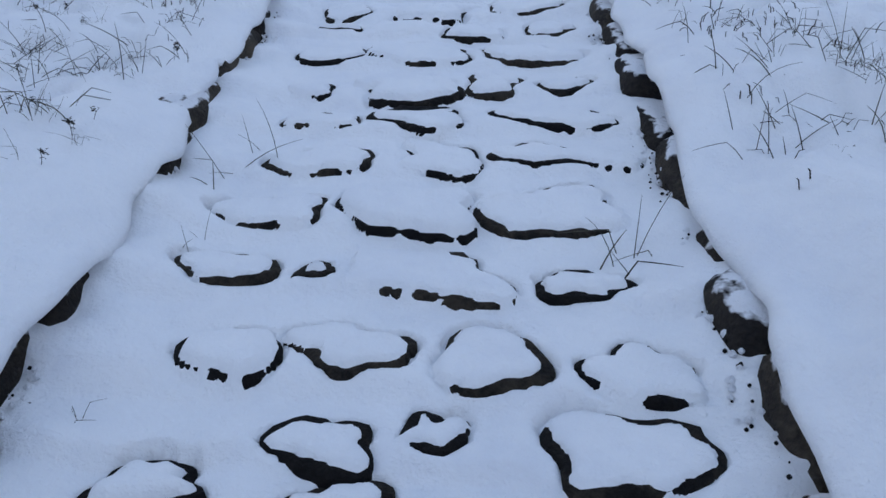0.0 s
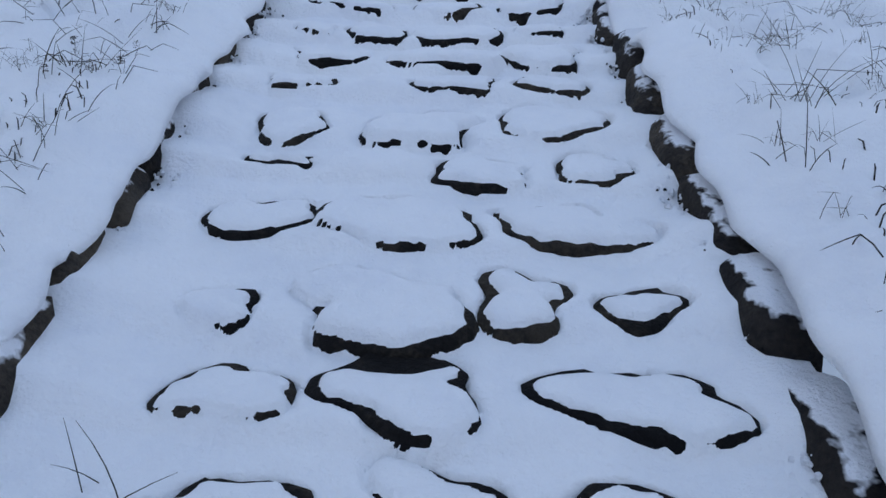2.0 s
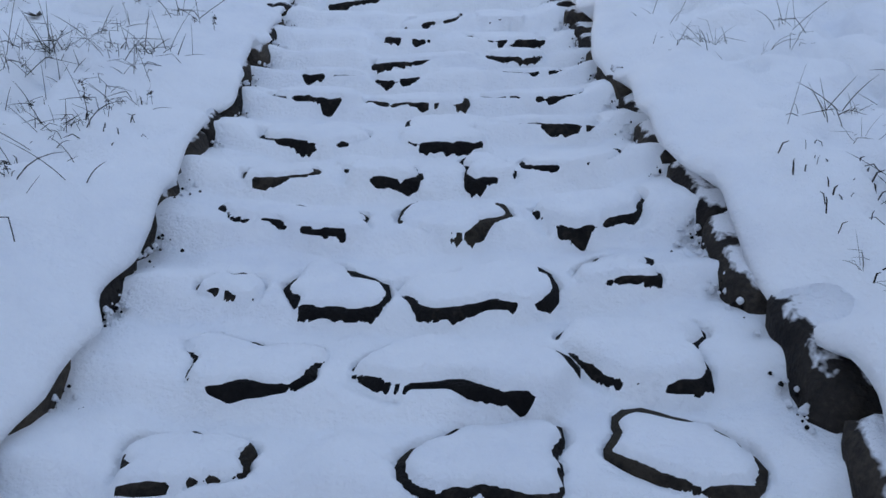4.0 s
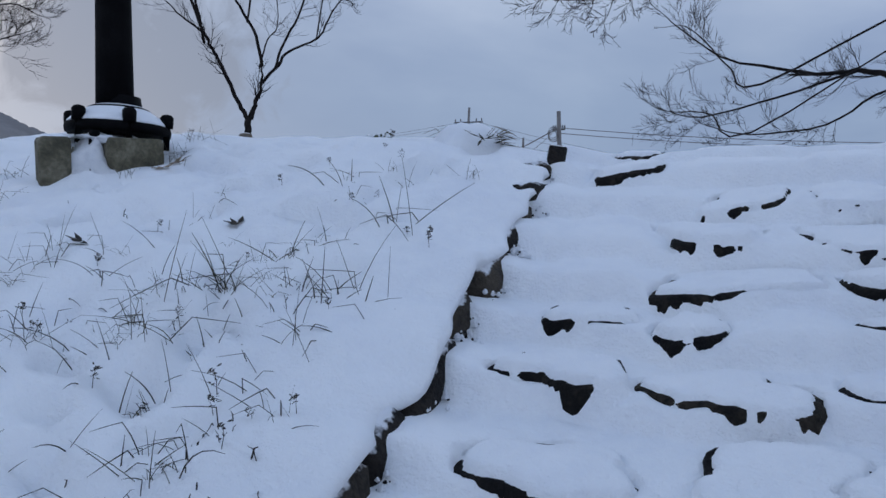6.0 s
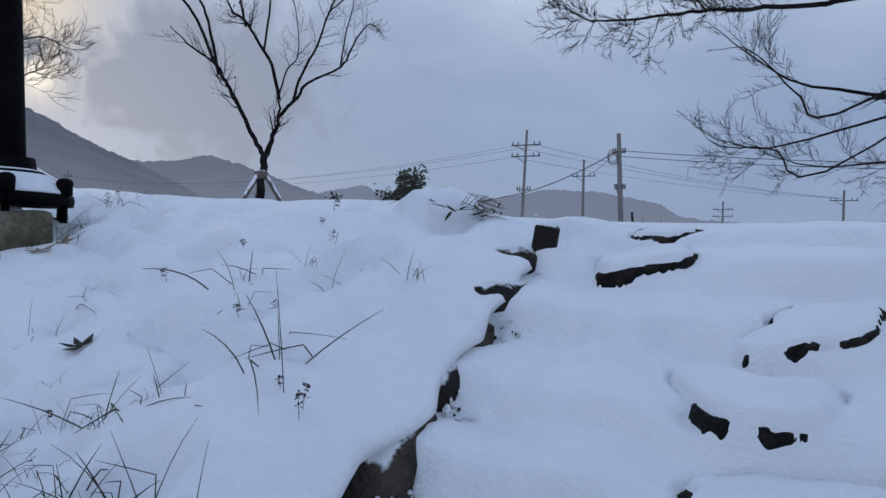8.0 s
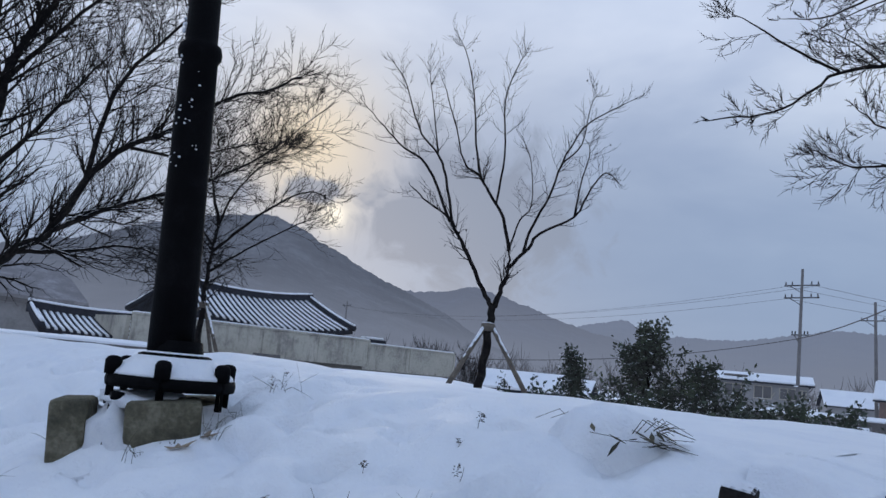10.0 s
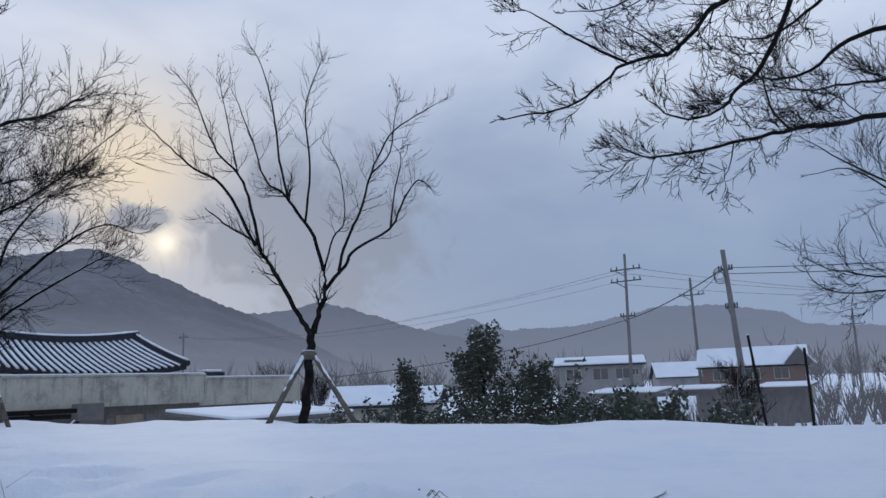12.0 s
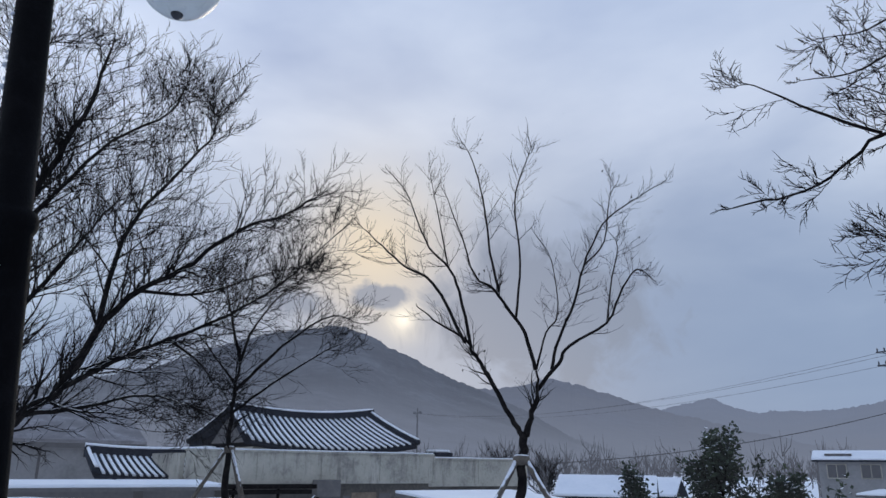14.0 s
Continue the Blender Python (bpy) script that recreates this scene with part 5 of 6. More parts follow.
def far_woods():
    """Bare woods in the valley, beyond counting."""
    g, r = Geo(), random.Random(8)
    for _ in range(650):
        az, d = radians(r.uniform(4, 62)), r.uniform(95, 330)
        x, y = -math.sin(az) * d, 6.4 + math.cos(az) * d
        h = r.uniform(3.0, 7.0)
        g.tube([(x, y, LOW - 1), (x, y, LOW + h * 0.45), (x + r.gauss(0, 0.3), y, LOW + h)], [0.09, 0.07, 0.02], 3, False)
        for _ in range(11):
            z = LOW + h * r.uniform(0.28, 0.85)
            a = r.uniform(0, 6.28)
            q = h * r.uniform(0.14, 0.3)
            g.tube([(x, y, z), (x + q * 0.6 * math.cos(a), y + q * 0.6 * math.sin(a), z + q * 0.7), (x + q * 0.8 * math.cos(a), y + q * 0.8 * math.sin(a), z + q * 1.5)], [0.07, 0.05, 0.015], 3, False)
    tagged(g.make("far_woods", FARTREE, None, True), "leafless trees along the valley floor, misty in colour", "woods", kind="stuff")


far_woods()


def field_scrub():
    """Bare scrub, stalks and hedge bits on the snowy fields, beyond counting."""
    g, r = Geo(), random.Random(18)
    for _ in range(520):
        x, y = r.uniform(-24, 6), r.uniform(33, 92)
        if r.random() < 0.5:
            y = r.choice((38.0, 46.5, 56.5, 68.0, 80.0)) + r.gauss(0, 0.5)
        h = r.uniform(0.5, 1.7) * (0.6 + y / 90)
        z = LOW - 0.2
        for _ in range(9):
            a, q = r.uniform(0, 6.28), h * r.uniform(0.15, 0.5)
            g.tube([(x, y, z), (x + q * 0.5 * math.cos(a), y + q * 0.5 * math.sin(a), z + h * 0.6), (x + q * math.cos(a), y + q * math.sin(a), z + h * r.uniform(0.8, 1.15))], [0.03, 0.022, 0.008], 3, False)
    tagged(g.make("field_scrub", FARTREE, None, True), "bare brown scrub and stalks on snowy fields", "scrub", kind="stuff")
    for x, y, h, seed in ((-3.9, 40.0, 3.6, 1), (-9.6, 38.0, 3.0, 2), (-10.6, 41.0, 3.3, 3), (-1.2, 47.0, 3.8, 4), (-36.0, 40.0, 4.2, 5), (-39.0, 43.0, 3.6, 6), (-46.0, 45.0, 4.6, 7)):
        t = Tree(200 + seed, 0.35, 0.0, 0.7, 0.012)
        limb = t.limb(0.07, ((x, y, LOW - 0.3), (x + 0.1, y, LOW + h * 0.35), (x - 0.05, y, LOW + h * 0.7)), 0.4, 6)
        t.clothe(limb, 6.0, h * 0.42, 2, 0.3, 0.4)
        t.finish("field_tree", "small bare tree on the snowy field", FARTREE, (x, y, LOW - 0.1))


field_scrub()


# ---- evergreen shrubs behind the rim ----
def shrub(x, y, foot, height, width, seed, count, cone=1.0, label="dark evergreen shrub with snow on its leaves"):
    r = random.Random(seed)
    s = thing("evergreen_shrub", label, "shrub", "evergreen shrubs", at=(x, y, foot))
    stem = Geo().tube([(0, 0, -0.2), (0.03, 0.02, height * 0.5), (0.0, 0.05, height * 0.93)], [0.05, 0.035, 0.01], 6)
    tips = []
    for k in range(int(32 * height)):
        t = r.uniform(0.12, 0.97)
        a = r.uniform(0, 6.28)
        reach = width * 0.5 * ((1 - t) ** (0.75 * cone) + 0.08) * r.uniform(0.45, 1.12)
        z = height * t
        p0, p1 = Vector((0.02, 0.03, z * 0.92)), Vector((reach * math.cos(a), reach * math.sin(a), z + reach * r.uniform(0.35, 1.5)))
        stem.tube([p0, p0.lerp(p1, 0.5) + Vector((0, 0, -0.03)), p1], [0.012, 0.008, 0.003], 3, False)
        tips.append((p0, p1))
    stem.make("stem", BARK, s, True)
    g = Geo()
    for _ in range(count):
        p0, p1 = r.choice(tips)
        p = p0.lerp(p1, r.uniform(0.35, 1.12)) + Vector((r.gauss(0, 0.045), r.gauss(0, 0.045), r.gauss(0, 0.06)))
        d = Vector((r.gauss(0, 1), r.gauss(0, 1), r.gauss(0.15, 0.8))).normalized()
        e = d.cross(Vector((r.gauss(0, 1), r.gauss(0, 1), 1))).normalized()
        L, w = r.uniform(0.05, 0.11), r.uniform(0.013, 0.028)
        i = len(g.v)
        g.v += [tuple(p), tuple(p + d * L * 0.5 + e * w), tuple(p + d * L), tuple(p + d * L * 0.5 - e * w)]
        g.f.append((i, i + 1, i + 2, i + 3))
    g.make("foliage", LEAF, s, False, "small dark green leaves")
    return s


shrub(-7.1, 16.45, 1.9, 3.22, 2.3, 1, 11000, 1.15)
shrub(-6.35, 16.9, 1.9, 2.6, 2.3, 2, 8500, 1.1)
shrub(-8.2, 15.95, 1.9, 2.85, 0.85, 3, 4200, 0.9, "slender evergreen shrub dusted with snow")
shrub(-6.0, 17.4, 1.7, 2.3, 1.7, 5, 5200)
shrub(-5.2, 17.7, 1.6, 2.4, 1.9, 6, 5600)
shrub(-4.6, 18.0, 1.6, 1.9, 1.7, 7, 4200)
shrub(-7.0, 15.7, 2.2, 1.35, 1.9, 8, 3000, 0.5)
shrub(-5.9, 16.1, 2.2, 1.35, 1.9, 9, 3000, 0.5)
shrub(-8.5, 15.7, 2.2, 1.3, 1.6, 10, 2400, 0.5)
shrub(-3.9, 15.4, 2.6, 1.15, 1.5, 11, 4600, 0.4, "low dark evergreen hedge plant behind the rim")
shrub(-3.2, 15.0, 2.75, 0.95, 1.4, 12, 4200, 0.4, "low dark evergreen hedge plant behind the rim")
shrub(-4.7, 15.8, 2.4, 1.2, 1.5, 13, 4200, 0.4, "low dark evergreen hedge plant behind the rim")


for k in range(9):
    shrub(-8.9 + 0.62 * k, 15.3 - 0.06 * k, 2.35, 1.22 + 0.1 * math.sin(k * 2.3), 1.15, 30 + k, 3000, 0.3, "low dark evergreen hedge plant behind the rim")


# ---- the walled tile-roofed house ----
def boundary_wall():
    w = thing("boundary_wall", "long stained pale plaster garden wall with snow on top", "wall")
    for y0, y1, x, z1 in ((16.2, 27.35, -29.6, 5.17), (27.36, 33.3, -30.1, 5.02)):
        low = z1 - 1.15
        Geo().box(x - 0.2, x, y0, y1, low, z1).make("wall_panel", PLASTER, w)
        Geo().box(x - 0.62, x - 0.42, y0, y1, 1.0, low + 0.1).make("lower_wall", DARK_PLASTER, w, False, "darker recessed lower wall")
        Geo().box(x - 0.42, x - 0.2, y0, y1, low, low + 0.1).make("soffit", DARK_PLASTER, w)
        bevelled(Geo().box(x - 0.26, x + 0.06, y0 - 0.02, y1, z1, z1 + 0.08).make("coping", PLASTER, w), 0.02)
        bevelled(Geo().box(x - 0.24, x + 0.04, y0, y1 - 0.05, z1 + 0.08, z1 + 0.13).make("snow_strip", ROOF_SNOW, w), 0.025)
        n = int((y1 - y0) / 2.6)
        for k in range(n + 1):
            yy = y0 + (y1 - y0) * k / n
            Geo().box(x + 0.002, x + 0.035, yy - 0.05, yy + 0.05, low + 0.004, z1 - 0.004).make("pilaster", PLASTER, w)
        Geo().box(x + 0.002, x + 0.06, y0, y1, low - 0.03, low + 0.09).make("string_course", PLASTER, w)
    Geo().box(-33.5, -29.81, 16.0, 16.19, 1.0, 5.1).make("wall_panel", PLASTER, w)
    # openings on the recessed lower wall; doorways are solid dark boxes painting their shade
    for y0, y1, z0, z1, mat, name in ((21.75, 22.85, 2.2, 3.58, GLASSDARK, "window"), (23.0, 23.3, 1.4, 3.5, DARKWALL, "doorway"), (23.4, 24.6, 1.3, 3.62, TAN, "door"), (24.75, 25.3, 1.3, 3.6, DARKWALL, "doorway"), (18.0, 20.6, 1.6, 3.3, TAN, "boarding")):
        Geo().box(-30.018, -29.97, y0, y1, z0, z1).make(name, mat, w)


def tiled_roof(parent, x_eave, z_eave, x_ridge, z_ridge, y0, y1, rise, spacing, flare=0.0):
    """One slope of curved tiles with snow lying along the rows; the ridge runs along y and lifts at its ends."""
    def sag(y):
        t = 2 * (y - y0) / (y1 - y0) - 1
        return rise * t * t
    def at(s, y):
        return Vector((x_ridge + (x_eave - x_ridge) * s, y + flare * s * (1 if y > (y0 + y1) / 2 else -1) * abs(2 * (y - y0) / (y1 - y0) - 1), z_ridge + sag(y) + (z_eave - z_ridge) * (1.2 * s - 0.2 * s * s) + (sag(y) * 0.3 * s)))
    ys, ss = np.linspace(y0, y1, 26), np.linspace(0, 1, 7)
    v = [at(s, y) for y in ys for s in ss] + [at(s, y) - Vector((0, 0, 0.22)) for y in ys for s in ss]
    n = len(ys) * len(ss)
    q = grid_faces(len(ys), len(ss))
    f = [list(reversed(a)) for a in q] + [[n + i for i in a] for a in q]
    for i in range(len(ys) - 1):
        a, b = i * 7 + 6, (i + 1) * 7 + 6
        f.append([a, b, n + b, n + a])
    for i in range(6):
        f.append([i, i + 1, n + i + 1, n + i])
        k = (len(ys) - 1) * 7
        f.append([k + i + 1, k + i, n + k + i, n + k + i + 1])
    slope = mesh_ob("roof_slope", v, f, TILE_DARK, parent)
    count = int((y1 - y0) / spacing)
    for k in range(count):
        y = y0 + (k + 0.5) * (y1 - y0) / count
        line = [at(s, y) + Vector((0, 0, 0.02)) for s in np.linspace(0.03, 1.01, 6)]
        Geo().tube(line, 0.07, 6).make("roof_tile_line", TILE_DARK, slope, True)
        line = [at(s, y + 0.5 * spacing) + Vector((0, 0, 0.015)) for s in np.linspace(0.03, 0.985, 6)]
        Geo().tube(line, [0.084] * 6, 6).make("snow_line", ROOF_SNOW, slope, True)
    line = [at(0, y) + Vector((0, 0, 0.12)) for y in np.linspace(y0 - 0.1, y1 + 0.15, 18)]
    g = Geo()
    cross = ((-0.17, -0.26), (0.17, -0.26), (0.13, 0.2), (-0.13, 0.2))
    g.v = [tuple(p + Vector((cx, 0, cz))) for p in line for cx, cz in cross]
    g.f = [(4 * k + m, 4 * k + (m + 1) % 4, 4 * k + 4 + (m + 1) % 4, 4 * k + 4 + m) for k in range(len(line) - 1) for m in range(4)] + [(3, 2, 1, 0), tuple(4 * len(line) - 4 + m for m in range(4))]
    g.make("ridge", TILE_DARK, parent)
    Geo().tube([p + Vector((0, 0, 0.22)) for p in line], [0.085] * 17 + [0.05], 8).make("ridge_snow", ROOF_SNOW, parent, True)
    for y in (y0, y1):
        line = [at(s, y) + Vector((0, 0, 0.1)) for s in np.linspace(0, 1.03, 8)]
        Geo().tube(line, 0.15, 6).make("verge", TILE_DARK, parent, True)
        Geo().tube([p + Vector((-0.02, 0, 0.16)) for p in line], 0.07, 6).make("verge_snow", ROOF_SNOW, parent, True)


def tile_house():
    h = thing("tile_roofed_house", "traditional house with a curved dark tile roof under snow", "house")
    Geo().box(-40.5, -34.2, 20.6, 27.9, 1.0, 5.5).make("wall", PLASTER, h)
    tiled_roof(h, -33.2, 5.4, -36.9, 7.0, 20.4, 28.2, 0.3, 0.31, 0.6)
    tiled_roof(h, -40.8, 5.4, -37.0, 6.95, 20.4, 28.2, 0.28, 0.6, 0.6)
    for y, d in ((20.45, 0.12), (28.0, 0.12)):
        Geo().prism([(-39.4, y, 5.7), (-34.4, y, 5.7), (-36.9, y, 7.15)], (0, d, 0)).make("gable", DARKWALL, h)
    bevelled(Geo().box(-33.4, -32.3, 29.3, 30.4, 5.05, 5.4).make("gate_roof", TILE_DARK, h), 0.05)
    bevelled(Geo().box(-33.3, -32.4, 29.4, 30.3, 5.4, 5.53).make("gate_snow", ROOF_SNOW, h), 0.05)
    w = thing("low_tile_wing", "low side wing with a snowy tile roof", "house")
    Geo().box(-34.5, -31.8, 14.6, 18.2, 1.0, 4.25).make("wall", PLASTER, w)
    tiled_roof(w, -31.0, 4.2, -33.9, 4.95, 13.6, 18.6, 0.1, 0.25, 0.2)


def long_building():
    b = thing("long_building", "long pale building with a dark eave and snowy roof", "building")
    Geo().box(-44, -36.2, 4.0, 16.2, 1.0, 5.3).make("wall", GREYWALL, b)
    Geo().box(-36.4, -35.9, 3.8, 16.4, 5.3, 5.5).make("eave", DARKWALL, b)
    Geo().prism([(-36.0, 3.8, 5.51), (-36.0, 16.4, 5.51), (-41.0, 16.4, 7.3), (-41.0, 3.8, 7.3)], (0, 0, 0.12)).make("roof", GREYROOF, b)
    Geo().box(-36.19, -36.15, 12.2, 12.3, 2.0, 5.3).make("downpipe", DARKWALL, b)


def shed(name, label, x0, x1, y0, y1, z_low, z_high, wall, along="x", over=0.3, snow=0.1):
    """A lean-to: its roof falls towards the high end of x or the low end of y."""
    s = thing(name, label, "shed")
    Geo().box(x0, x1, y0, y1, 1.0, min(z_low, z_high) - 0.12).make("wall", wall, s)
    if along == "x":
        pts = [(x0 - over, y0 - over, z_high), (x1 + over, y0 - over, z_low), (x1 + over, y1 + over, z_low), (x0 - over, y1 + over, z_high)]
    else:
        pts = [(x0 - over, y0 - over, z_low), (x1 + over, y0 - over, z_low), (x1 + over, y1 + over, z_high), (x0 - over, y1 + over, z_high)]
    Geo().prism([Vector(p) - Vector((0, 0, 0.13)) for p in pts], (0, 0, 0.1)).make("roof", DARKWALL, s)
    if snow:
        bevelled(Geo().prism([Vector(p) * 1.0 - Vector((0, 0, 0.028)) for p in pts], (0, 0, snow)).make("roof_snow", ROOF_SNOW, s), 0.03)
    return s


def gabled(name, label, x, y, rz, w, d, eave, apex, wall, windows=(), base=1.2, over=0.35, category="house"):
    """A plain house: w along its front, d deep, ridge along the front; windows: (along, low, wide, high)."""
    h = thing(name, label, category, at=(x, y, base), rz=rz)
    e, a = eave - base, apex - base
    Geo().box(0, w, 0, d, -0.4, e).make("wall", wall, h)
    for q in (0.004, w - 0.124):
        Geo().prism([(q, 0, e), (q, d, e), (q, d / 2, a - 0.05)], (0.12, 0, 0)).make("gable", wall, h)
    k = (a - e) / (d / 2)
    for s, y0 in ((1, -over), (-1, d + over)):
        pts = [(-over, y0, e - over * k), (w + over, y0, e - over * k), (w + over, d / 2, a), (-over, d / 2, a)]
        Geo().prism(pts if s > 0 else pts[::-1], (0, 0, 0.1)).make("roof", TILE_DARK, h)
        pts = [Vector(p) + Vector((0, 0, 0.104)) for p in pts]
        bevelled(Geo().prism(pts if s > 0 else pts[::-1], (0, 0, 0.12)).make("roof_snow", ROOF_SNOW, h), 0.04)
    for u, z, ww, hh in windows:
        win = Geo().box(u - 0.06, u + ww + 0.06, -0.05, 0.02, z - base - 0.06, z - base + hh + 0.06).make("window", PLASTER, h)
        Geo().box(u, u + ww / 2 - 0.03, -0.075, -0.052, z - base, z - base + hh).make("pane", GLASSDARK, win)
        Geo().box(u + ww / 2 + 0.03, u + ww, -0.075, -0.052, z - base, z - base + hh).make("pane", GLASSDARK, win)
    return h


def village():
    boundary_wall()
    tile_house()
    long_building()
    low_shed = shed("snowy_shed", "low shed with a broad snow-covered roof below the wall", -25.0, -21.6, 22.9, 27.9, 3.5, 3.78, DARKWALL)
    for k in range(5):
        y0 = 23.05 + k * 0.97
        win = Geo().box(-21.6, -21.54, y0, y0 + 0.88, 2.3, 3.3).make("window", GREYWALL, low_shed)
        for q in (0.05, 0.46):
            Geo().box(-21.535, -21.515, y0 + q, y0 + q + 0.37, 2.36, 3.24).make("pane", GLASSDARK, win)
    rack = thing("timber_rack", "dark timber rack leaning against the garden wall", "rack", at=(-29.3, 19.6, 1.2))
    for k, (y0, y1, z) in enumerate(((-2.1, 2.2, 2.62), (-1.9, 1.5, 2.42))):
        bevelled(Geo().box(-0.25, 0.25, y0, y1, z, z + 0.16).make("beam", BARK, rack), 0.03)
    for yy in (-1.7, 0.1, 1.8):
        Geo().tube([(0, yy, -0.1), (0.05, yy + 0.05, 2.62)], [0.07, 0.06], 8).make("upright", BARK, rack, True)
    bevelled(Geo().box(-0.2, 0.3, 1.7, 2.75, 2.3, 2.95).make("crate", DARKWALL, rack), 0.03)
    Geo().tube([(0.35, 0.9, 1.7), (0.3, 1.6, 2.35)], [0.05, 0.04], 6).make("stick", TIMBER, rack, True)
    shed("flat_outbuilding", "flat-roofed outbuilding under thick snow", -29.5, -25.6, 8.0, 13.4, 4.02, 4.08, DARKWALL)
    shed("flat_outbuilding", "small flat roof under snow beside the garden wall", -28.6, -26.4, 13.9, 16.2, 4.0, 4.1, DARKWALL)
    gabled("white_cottage", "small white cottage with a snowy gable roof", -24.3, 30.2, 38, 3.4, 2.6, 3.65, 4.25, PLASTER, ((2.1, 2.9, 0.5, 0.5),))
    gabled("low_house", "low house with a snow-covered roof", -27.6, 33.8, 30, 4.6, 3.2, 3.55, 4.15, PLASTER)
    h = gabled("two_storey_house", "grey two-storey house with a snowy roof and dark windows", -26.7, 54.4, 26, 5.6, 4.2, 5.35, 5.8, GREYWALL, ((0.5, 4.35, 1.0, 0.75), (2.35, 4.35, 1.0, 0.75), (3.9, 4.4, 0.9, 0.65), (5.0, 4.6, 0.4, 0.4)))
    bevelled(Geo().box(0.4, 1.9, 0.2, 1.2, 4.45, 4.58).make("roof_hatch", DARKWALL, h), 0.02)
    shed("garden_shed", "dark timber shed with a snowy flat roof", -21.6, -17.9, 49.4, 51.4, 3.55, 3.75, DARKWALL, "y")
    b = thing("barrel_greenhouse", "half-barrel hut with snow on its cover", "hut", at=(-17.6, 49.3, 1.4), rz=22)
    arc = [(0.0, 1.05 * math.cos(math.pi * k / 14), 1.85 * math.sin(math.pi * k / 14)) for k in range(15)]
    Geo().prism(arc, (2.1, 0, 0)).make("cover", ROOF_SNOW, b, False)
    Geo().prism([Vector((2.104, y * 1.08, z * 1.04)) for x, y, z in arc], (0.12, 0, 0)).make("end_wall", DARKWALL, b)
    b = gabled("brick_house", "red-brick house with a snowy tiled gable roof", -19.6, 63.0, 15, 6.9, 4.4, 5.0, 6.15, BRICK, ((0.8, 4.0, 0.9, 0.7), (3.0, 4.0, 0.9, 0.7), (4.9, 4.0, 0.9, 0.7)))
    Geo().box(-0.3, 7.3, -1.5, -0.06, 1.3, 2.35).make("porch", PLASTER, b)
    bevelled(Geo().box(-0.4, 7.4, -1.6, -0.08, 2.354, 2.44).make("porch_snow", ROOF_SNOW, b), 0.03)
    for q in (1.0, 3.4, 5.8):
        Geo().box(q, q + 1.3, -1.54, -1.5, 1.45, 2.2).make("porch_window", GLASSDARK, b)
    Geo().prism([(5.6, -0.45, 3.75), (7.5, -0.45, 3.75), (6.55, -0.45, 4.85)], (0, 0.14, 0)).make("front_gable", DARKWALL, b)
    for q0, q1 in ((5.45, 6.55), (7.65, 6.55)):
        Geo().prism([(q0, -0.6, 3.7), (q1, -0.6, 4.95), (q1, 1.7, 4.95), (q0, 1.7, 3.7)], (0, 0, 0.12)).make("gable_roof", ROOF_SNOW, b)
    shed("farm_shed", "low grey shed with a snowy roof beside the field", -13.6, -11.2, 56.0, 58.0, 3.55, 3.75, DARKWALL, "y")
    shed("farm_shed", "grey outbuilding with a thin snow cover", -19.8, -17.2, 57.5, 59.5, 3.5, 3.7, DARKWALL, "y")
    gabled("farm_house", "distant grey farmhouse under snow", -9.0, 84.0, 8, 9.0, 5.0, 3.4, 4.5, GREYWALL, ((1.0, 3.0, 1.2, 0.9), (5.0, 3.0, 1.2, 0.9)))
    gabled("farm_house", "distant low farmhouse with a white roof", -33.0, 88.0, 30, 10.0, 5.0, 4.4, 5.8, GREYWALL)


village()


# ---- poles and wires ----
def utility_pole(x, y, top, lean, arms, radius=0.16, label="grey concrete utility pole with cross-arms"):
    p = thing("utility_pole", label, "utility pole", "utility poles", at=(x, y, LOW - 0.4))
    h = top - LOW + 0.4
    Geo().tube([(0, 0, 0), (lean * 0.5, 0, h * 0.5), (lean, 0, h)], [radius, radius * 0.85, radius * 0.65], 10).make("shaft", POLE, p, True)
    for dz, w in arms:
        c = Vector((lean * (1 - dz / h), 0, h - dz))
        Geo().box(-w, w, -0.04, 0.04, -0.035, 0.035).make("cross_arm", SIGNAL, p).location = c
        for k in (-0.92, -0.55, 0.55, 0.92):
            g = Geo().lathe([(0.02, 0.0), (0.05, 0.03), (0.03, 0.07), (0.05, 0.1), (0.03, 0.14), (0.04, 0.17), (0.015, 0.2)], 8)
            g.make("insulator", SIGNAL, p, True).location = c + Vector((w * k, -0.02, 0.04))
        g = Geo().tube([(-w * 0.7, -0.04, 0), (0, -0.1, -0.45)], 0.025, 5)
        g.make("brace", SIGNAL, p).location = c
    return p


def wire(a, b, sag, r=0.012, label="thin black cable sagging between poles"):
    a, b = Vector(a), Vector(b)
    pts = [a.lerp(b, t) - Vector((0, 0, sag * 4 * t * (1 - t))) for t in np.linspace(0, 1, 15)]
    tagged(Geo().tube(pts, r, 4).make("overhead_cable", WIRE, None, True), label, "cable", "overhead cables")


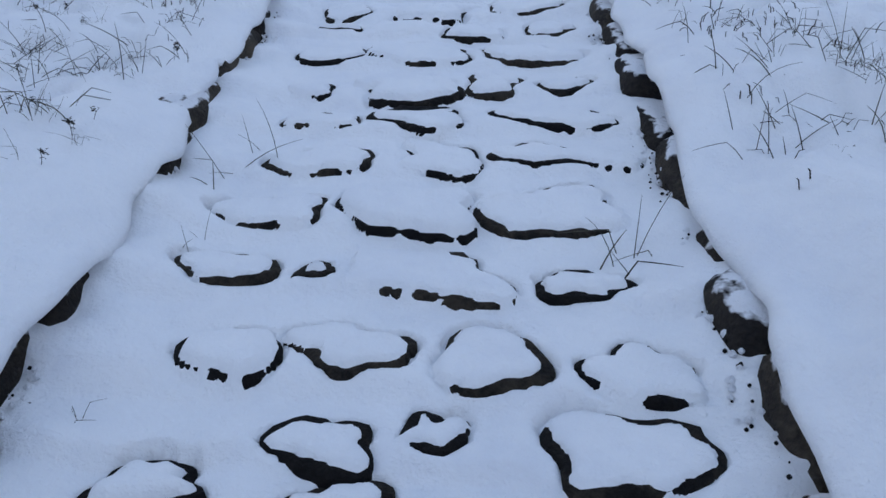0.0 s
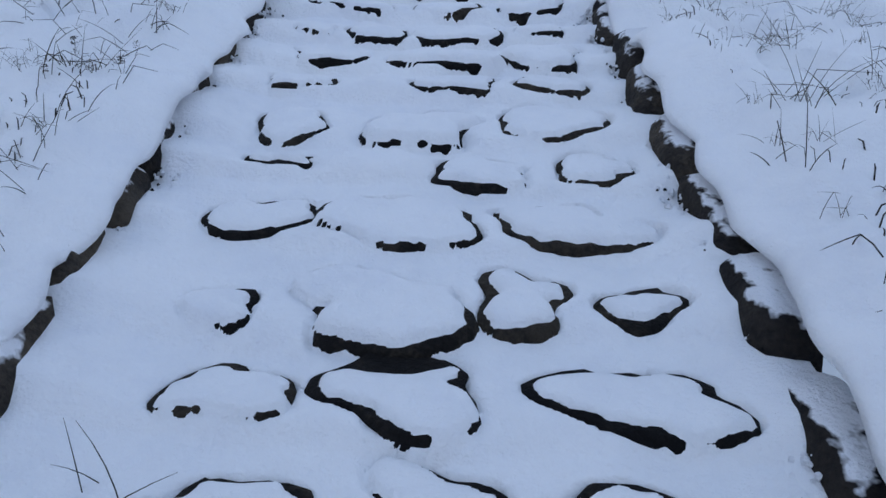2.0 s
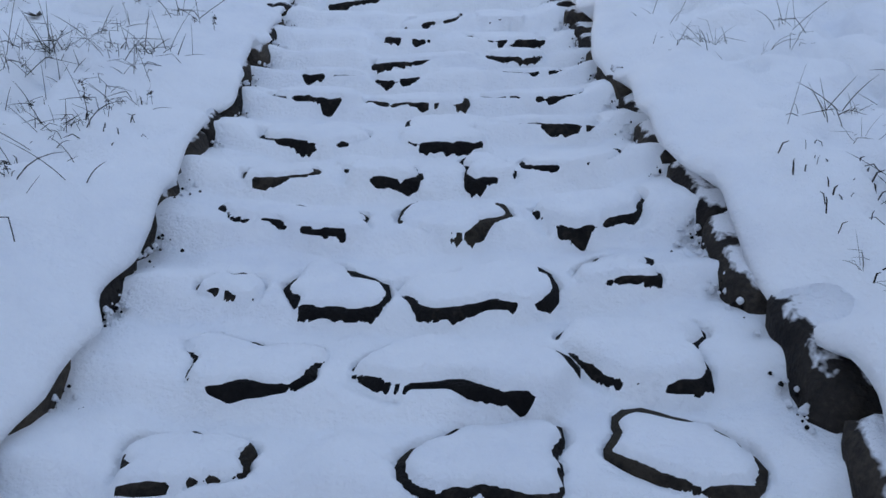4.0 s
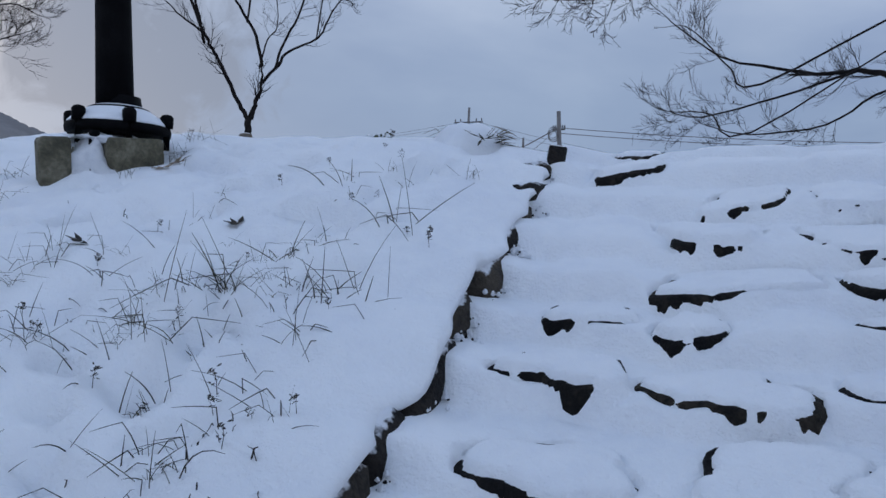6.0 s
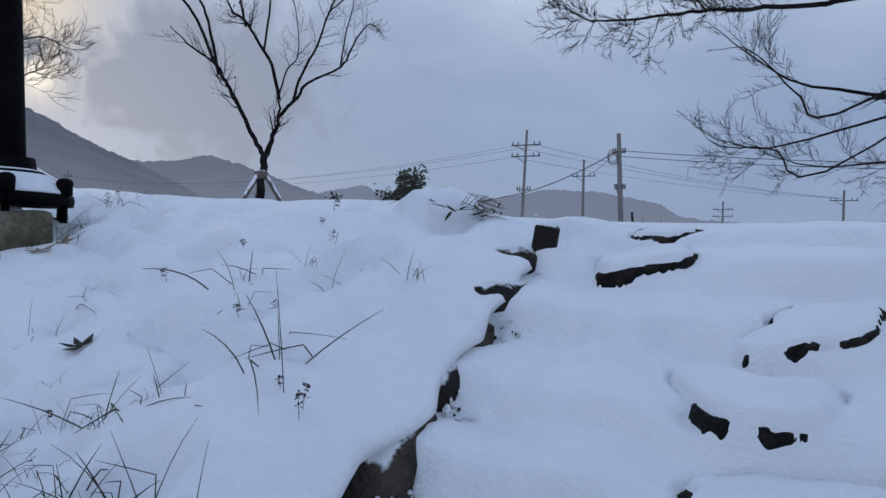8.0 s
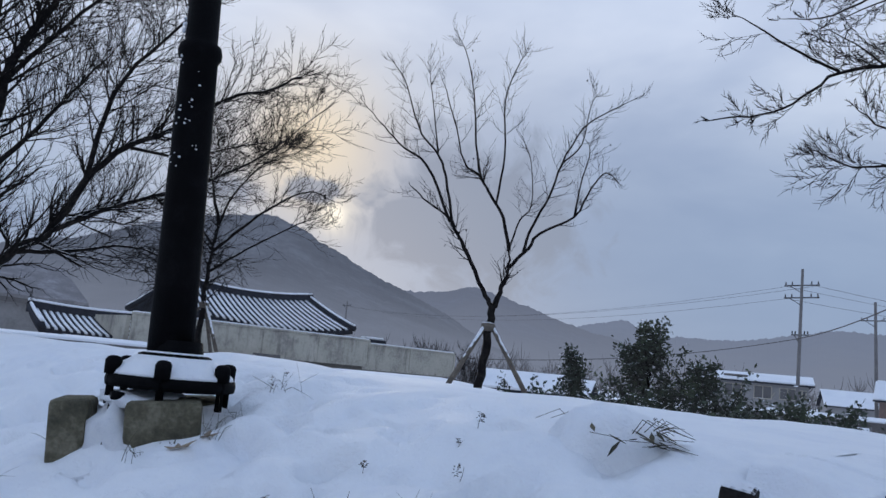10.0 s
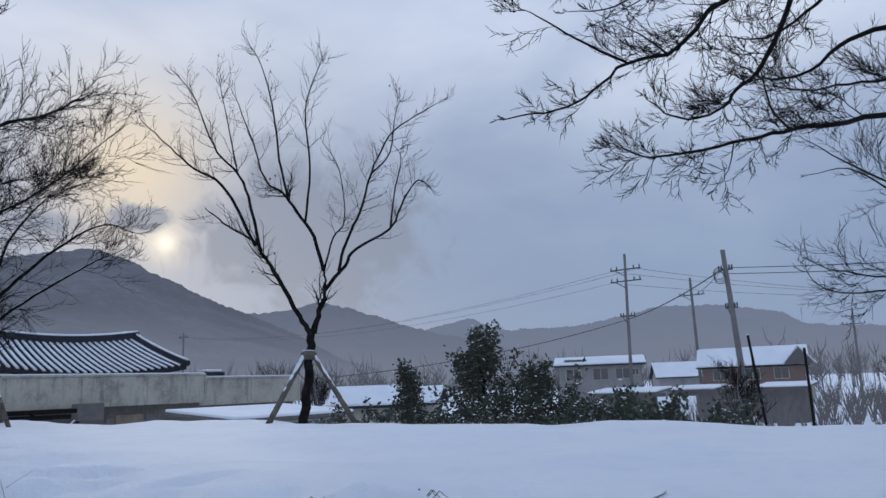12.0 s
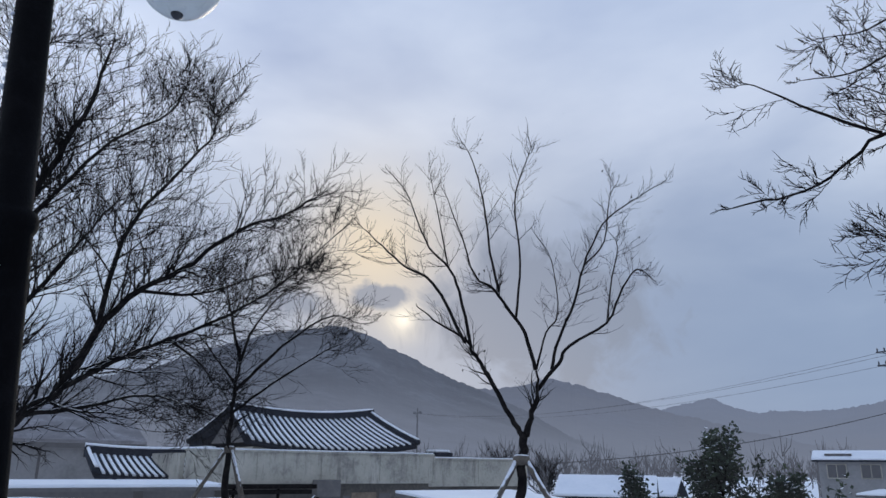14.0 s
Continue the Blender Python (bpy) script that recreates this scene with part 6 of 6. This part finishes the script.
utility_pole(-20.4, 52.1, 12.25, 0.25, ((1.0, 1.05), (1.75, 1.05), (4.0, 0.5)), 0.12)
utility_pole(-20.4, 65.0, 11.9, -0.15, ((1.35, 1.0),), 0.14)
pole_b = utility_pole(-11.2, 44.8, 10.5, -0.55, ((1.0, 0.35), (2.9, 0.3)), 0.17, "stout leaning concrete pole with cable loops")
loops = Geo()
for k in range(3):
    loops.tube([Vector((-0.75 + 0.28 * math.cos(t), -0.15 - 0.06 * k, 8.0 + 0.3 * math.sin(t) + 0.1 * k)) for t in np.linspace(0, 6.28, 14)], 0.022, 4, False)
loops.make("cable_loop", WIRE, pole_b, True)
utility_pole(-14.4, 95.0, 10.8, 0.0, ((0.9, 1.1), (1.7, 1.1)), 0.15)
utility_pole(-2.0, 80.0, 10.6, 0.0, ((0.9, 1.1),), 0.15)
utility_pole(-83.0, 62.0, 11.9, 0.0, ((0.6, 0.9),), 0.14)
for x, y, top, lean in ((-7.87, 35.4, 5.75, -0.45), (-6.5, 35.8, 5.2, -0.05)):
    p = thing("timber_post", "weathered dark timber post standing in the snow", "post", "timber posts", at=(x, y, LOW - 0.3))
    Geo().tube([(0, 0, 0), (lean, 0, top - LOW + 0.3)], [0.055, 0.045], 10).make("post", BARK, p, True)
    Geo().lathe([(0.046, 0.0), (0.05, 0.02), (0.02, 0.045)], 10, (lean, 0, top - LOW + 0.3)).make("snow_cap", SNOW, p, True)
wire((-11.7, 44.7, 9.6), (-20.3, 51.9, 8.0), 0.25, 0.03)
wire((-20.3, 51.9, 8.0), (-30.0, 34.0, 4.9), 0.5, 0.028)
for dz, dx in ((11.2, -0.9), (11.2, 0.9), (10.45, -0.9)):
    wire((-20.2 + dx, 52.1, dz), (-83.0, 62.0, 11.3), 1.6, 0.009)
    wire((-20.2 + dx, 52.1, dz), (-2.0, 80.0, 9.9), 0.5, 0.013)
wire((-11.75, 44.8, 9.6), (14.0, 52.0, 9.3), 0.4, 0.02)
wire((-11.75, 44.8, 9.3), (14.0, 52.0, 9.0), 0.4, 0.02)
wire((-20.4, 65.0, 10.5), (-11.7, 44.8, 9.7), 0.2, 0.018)
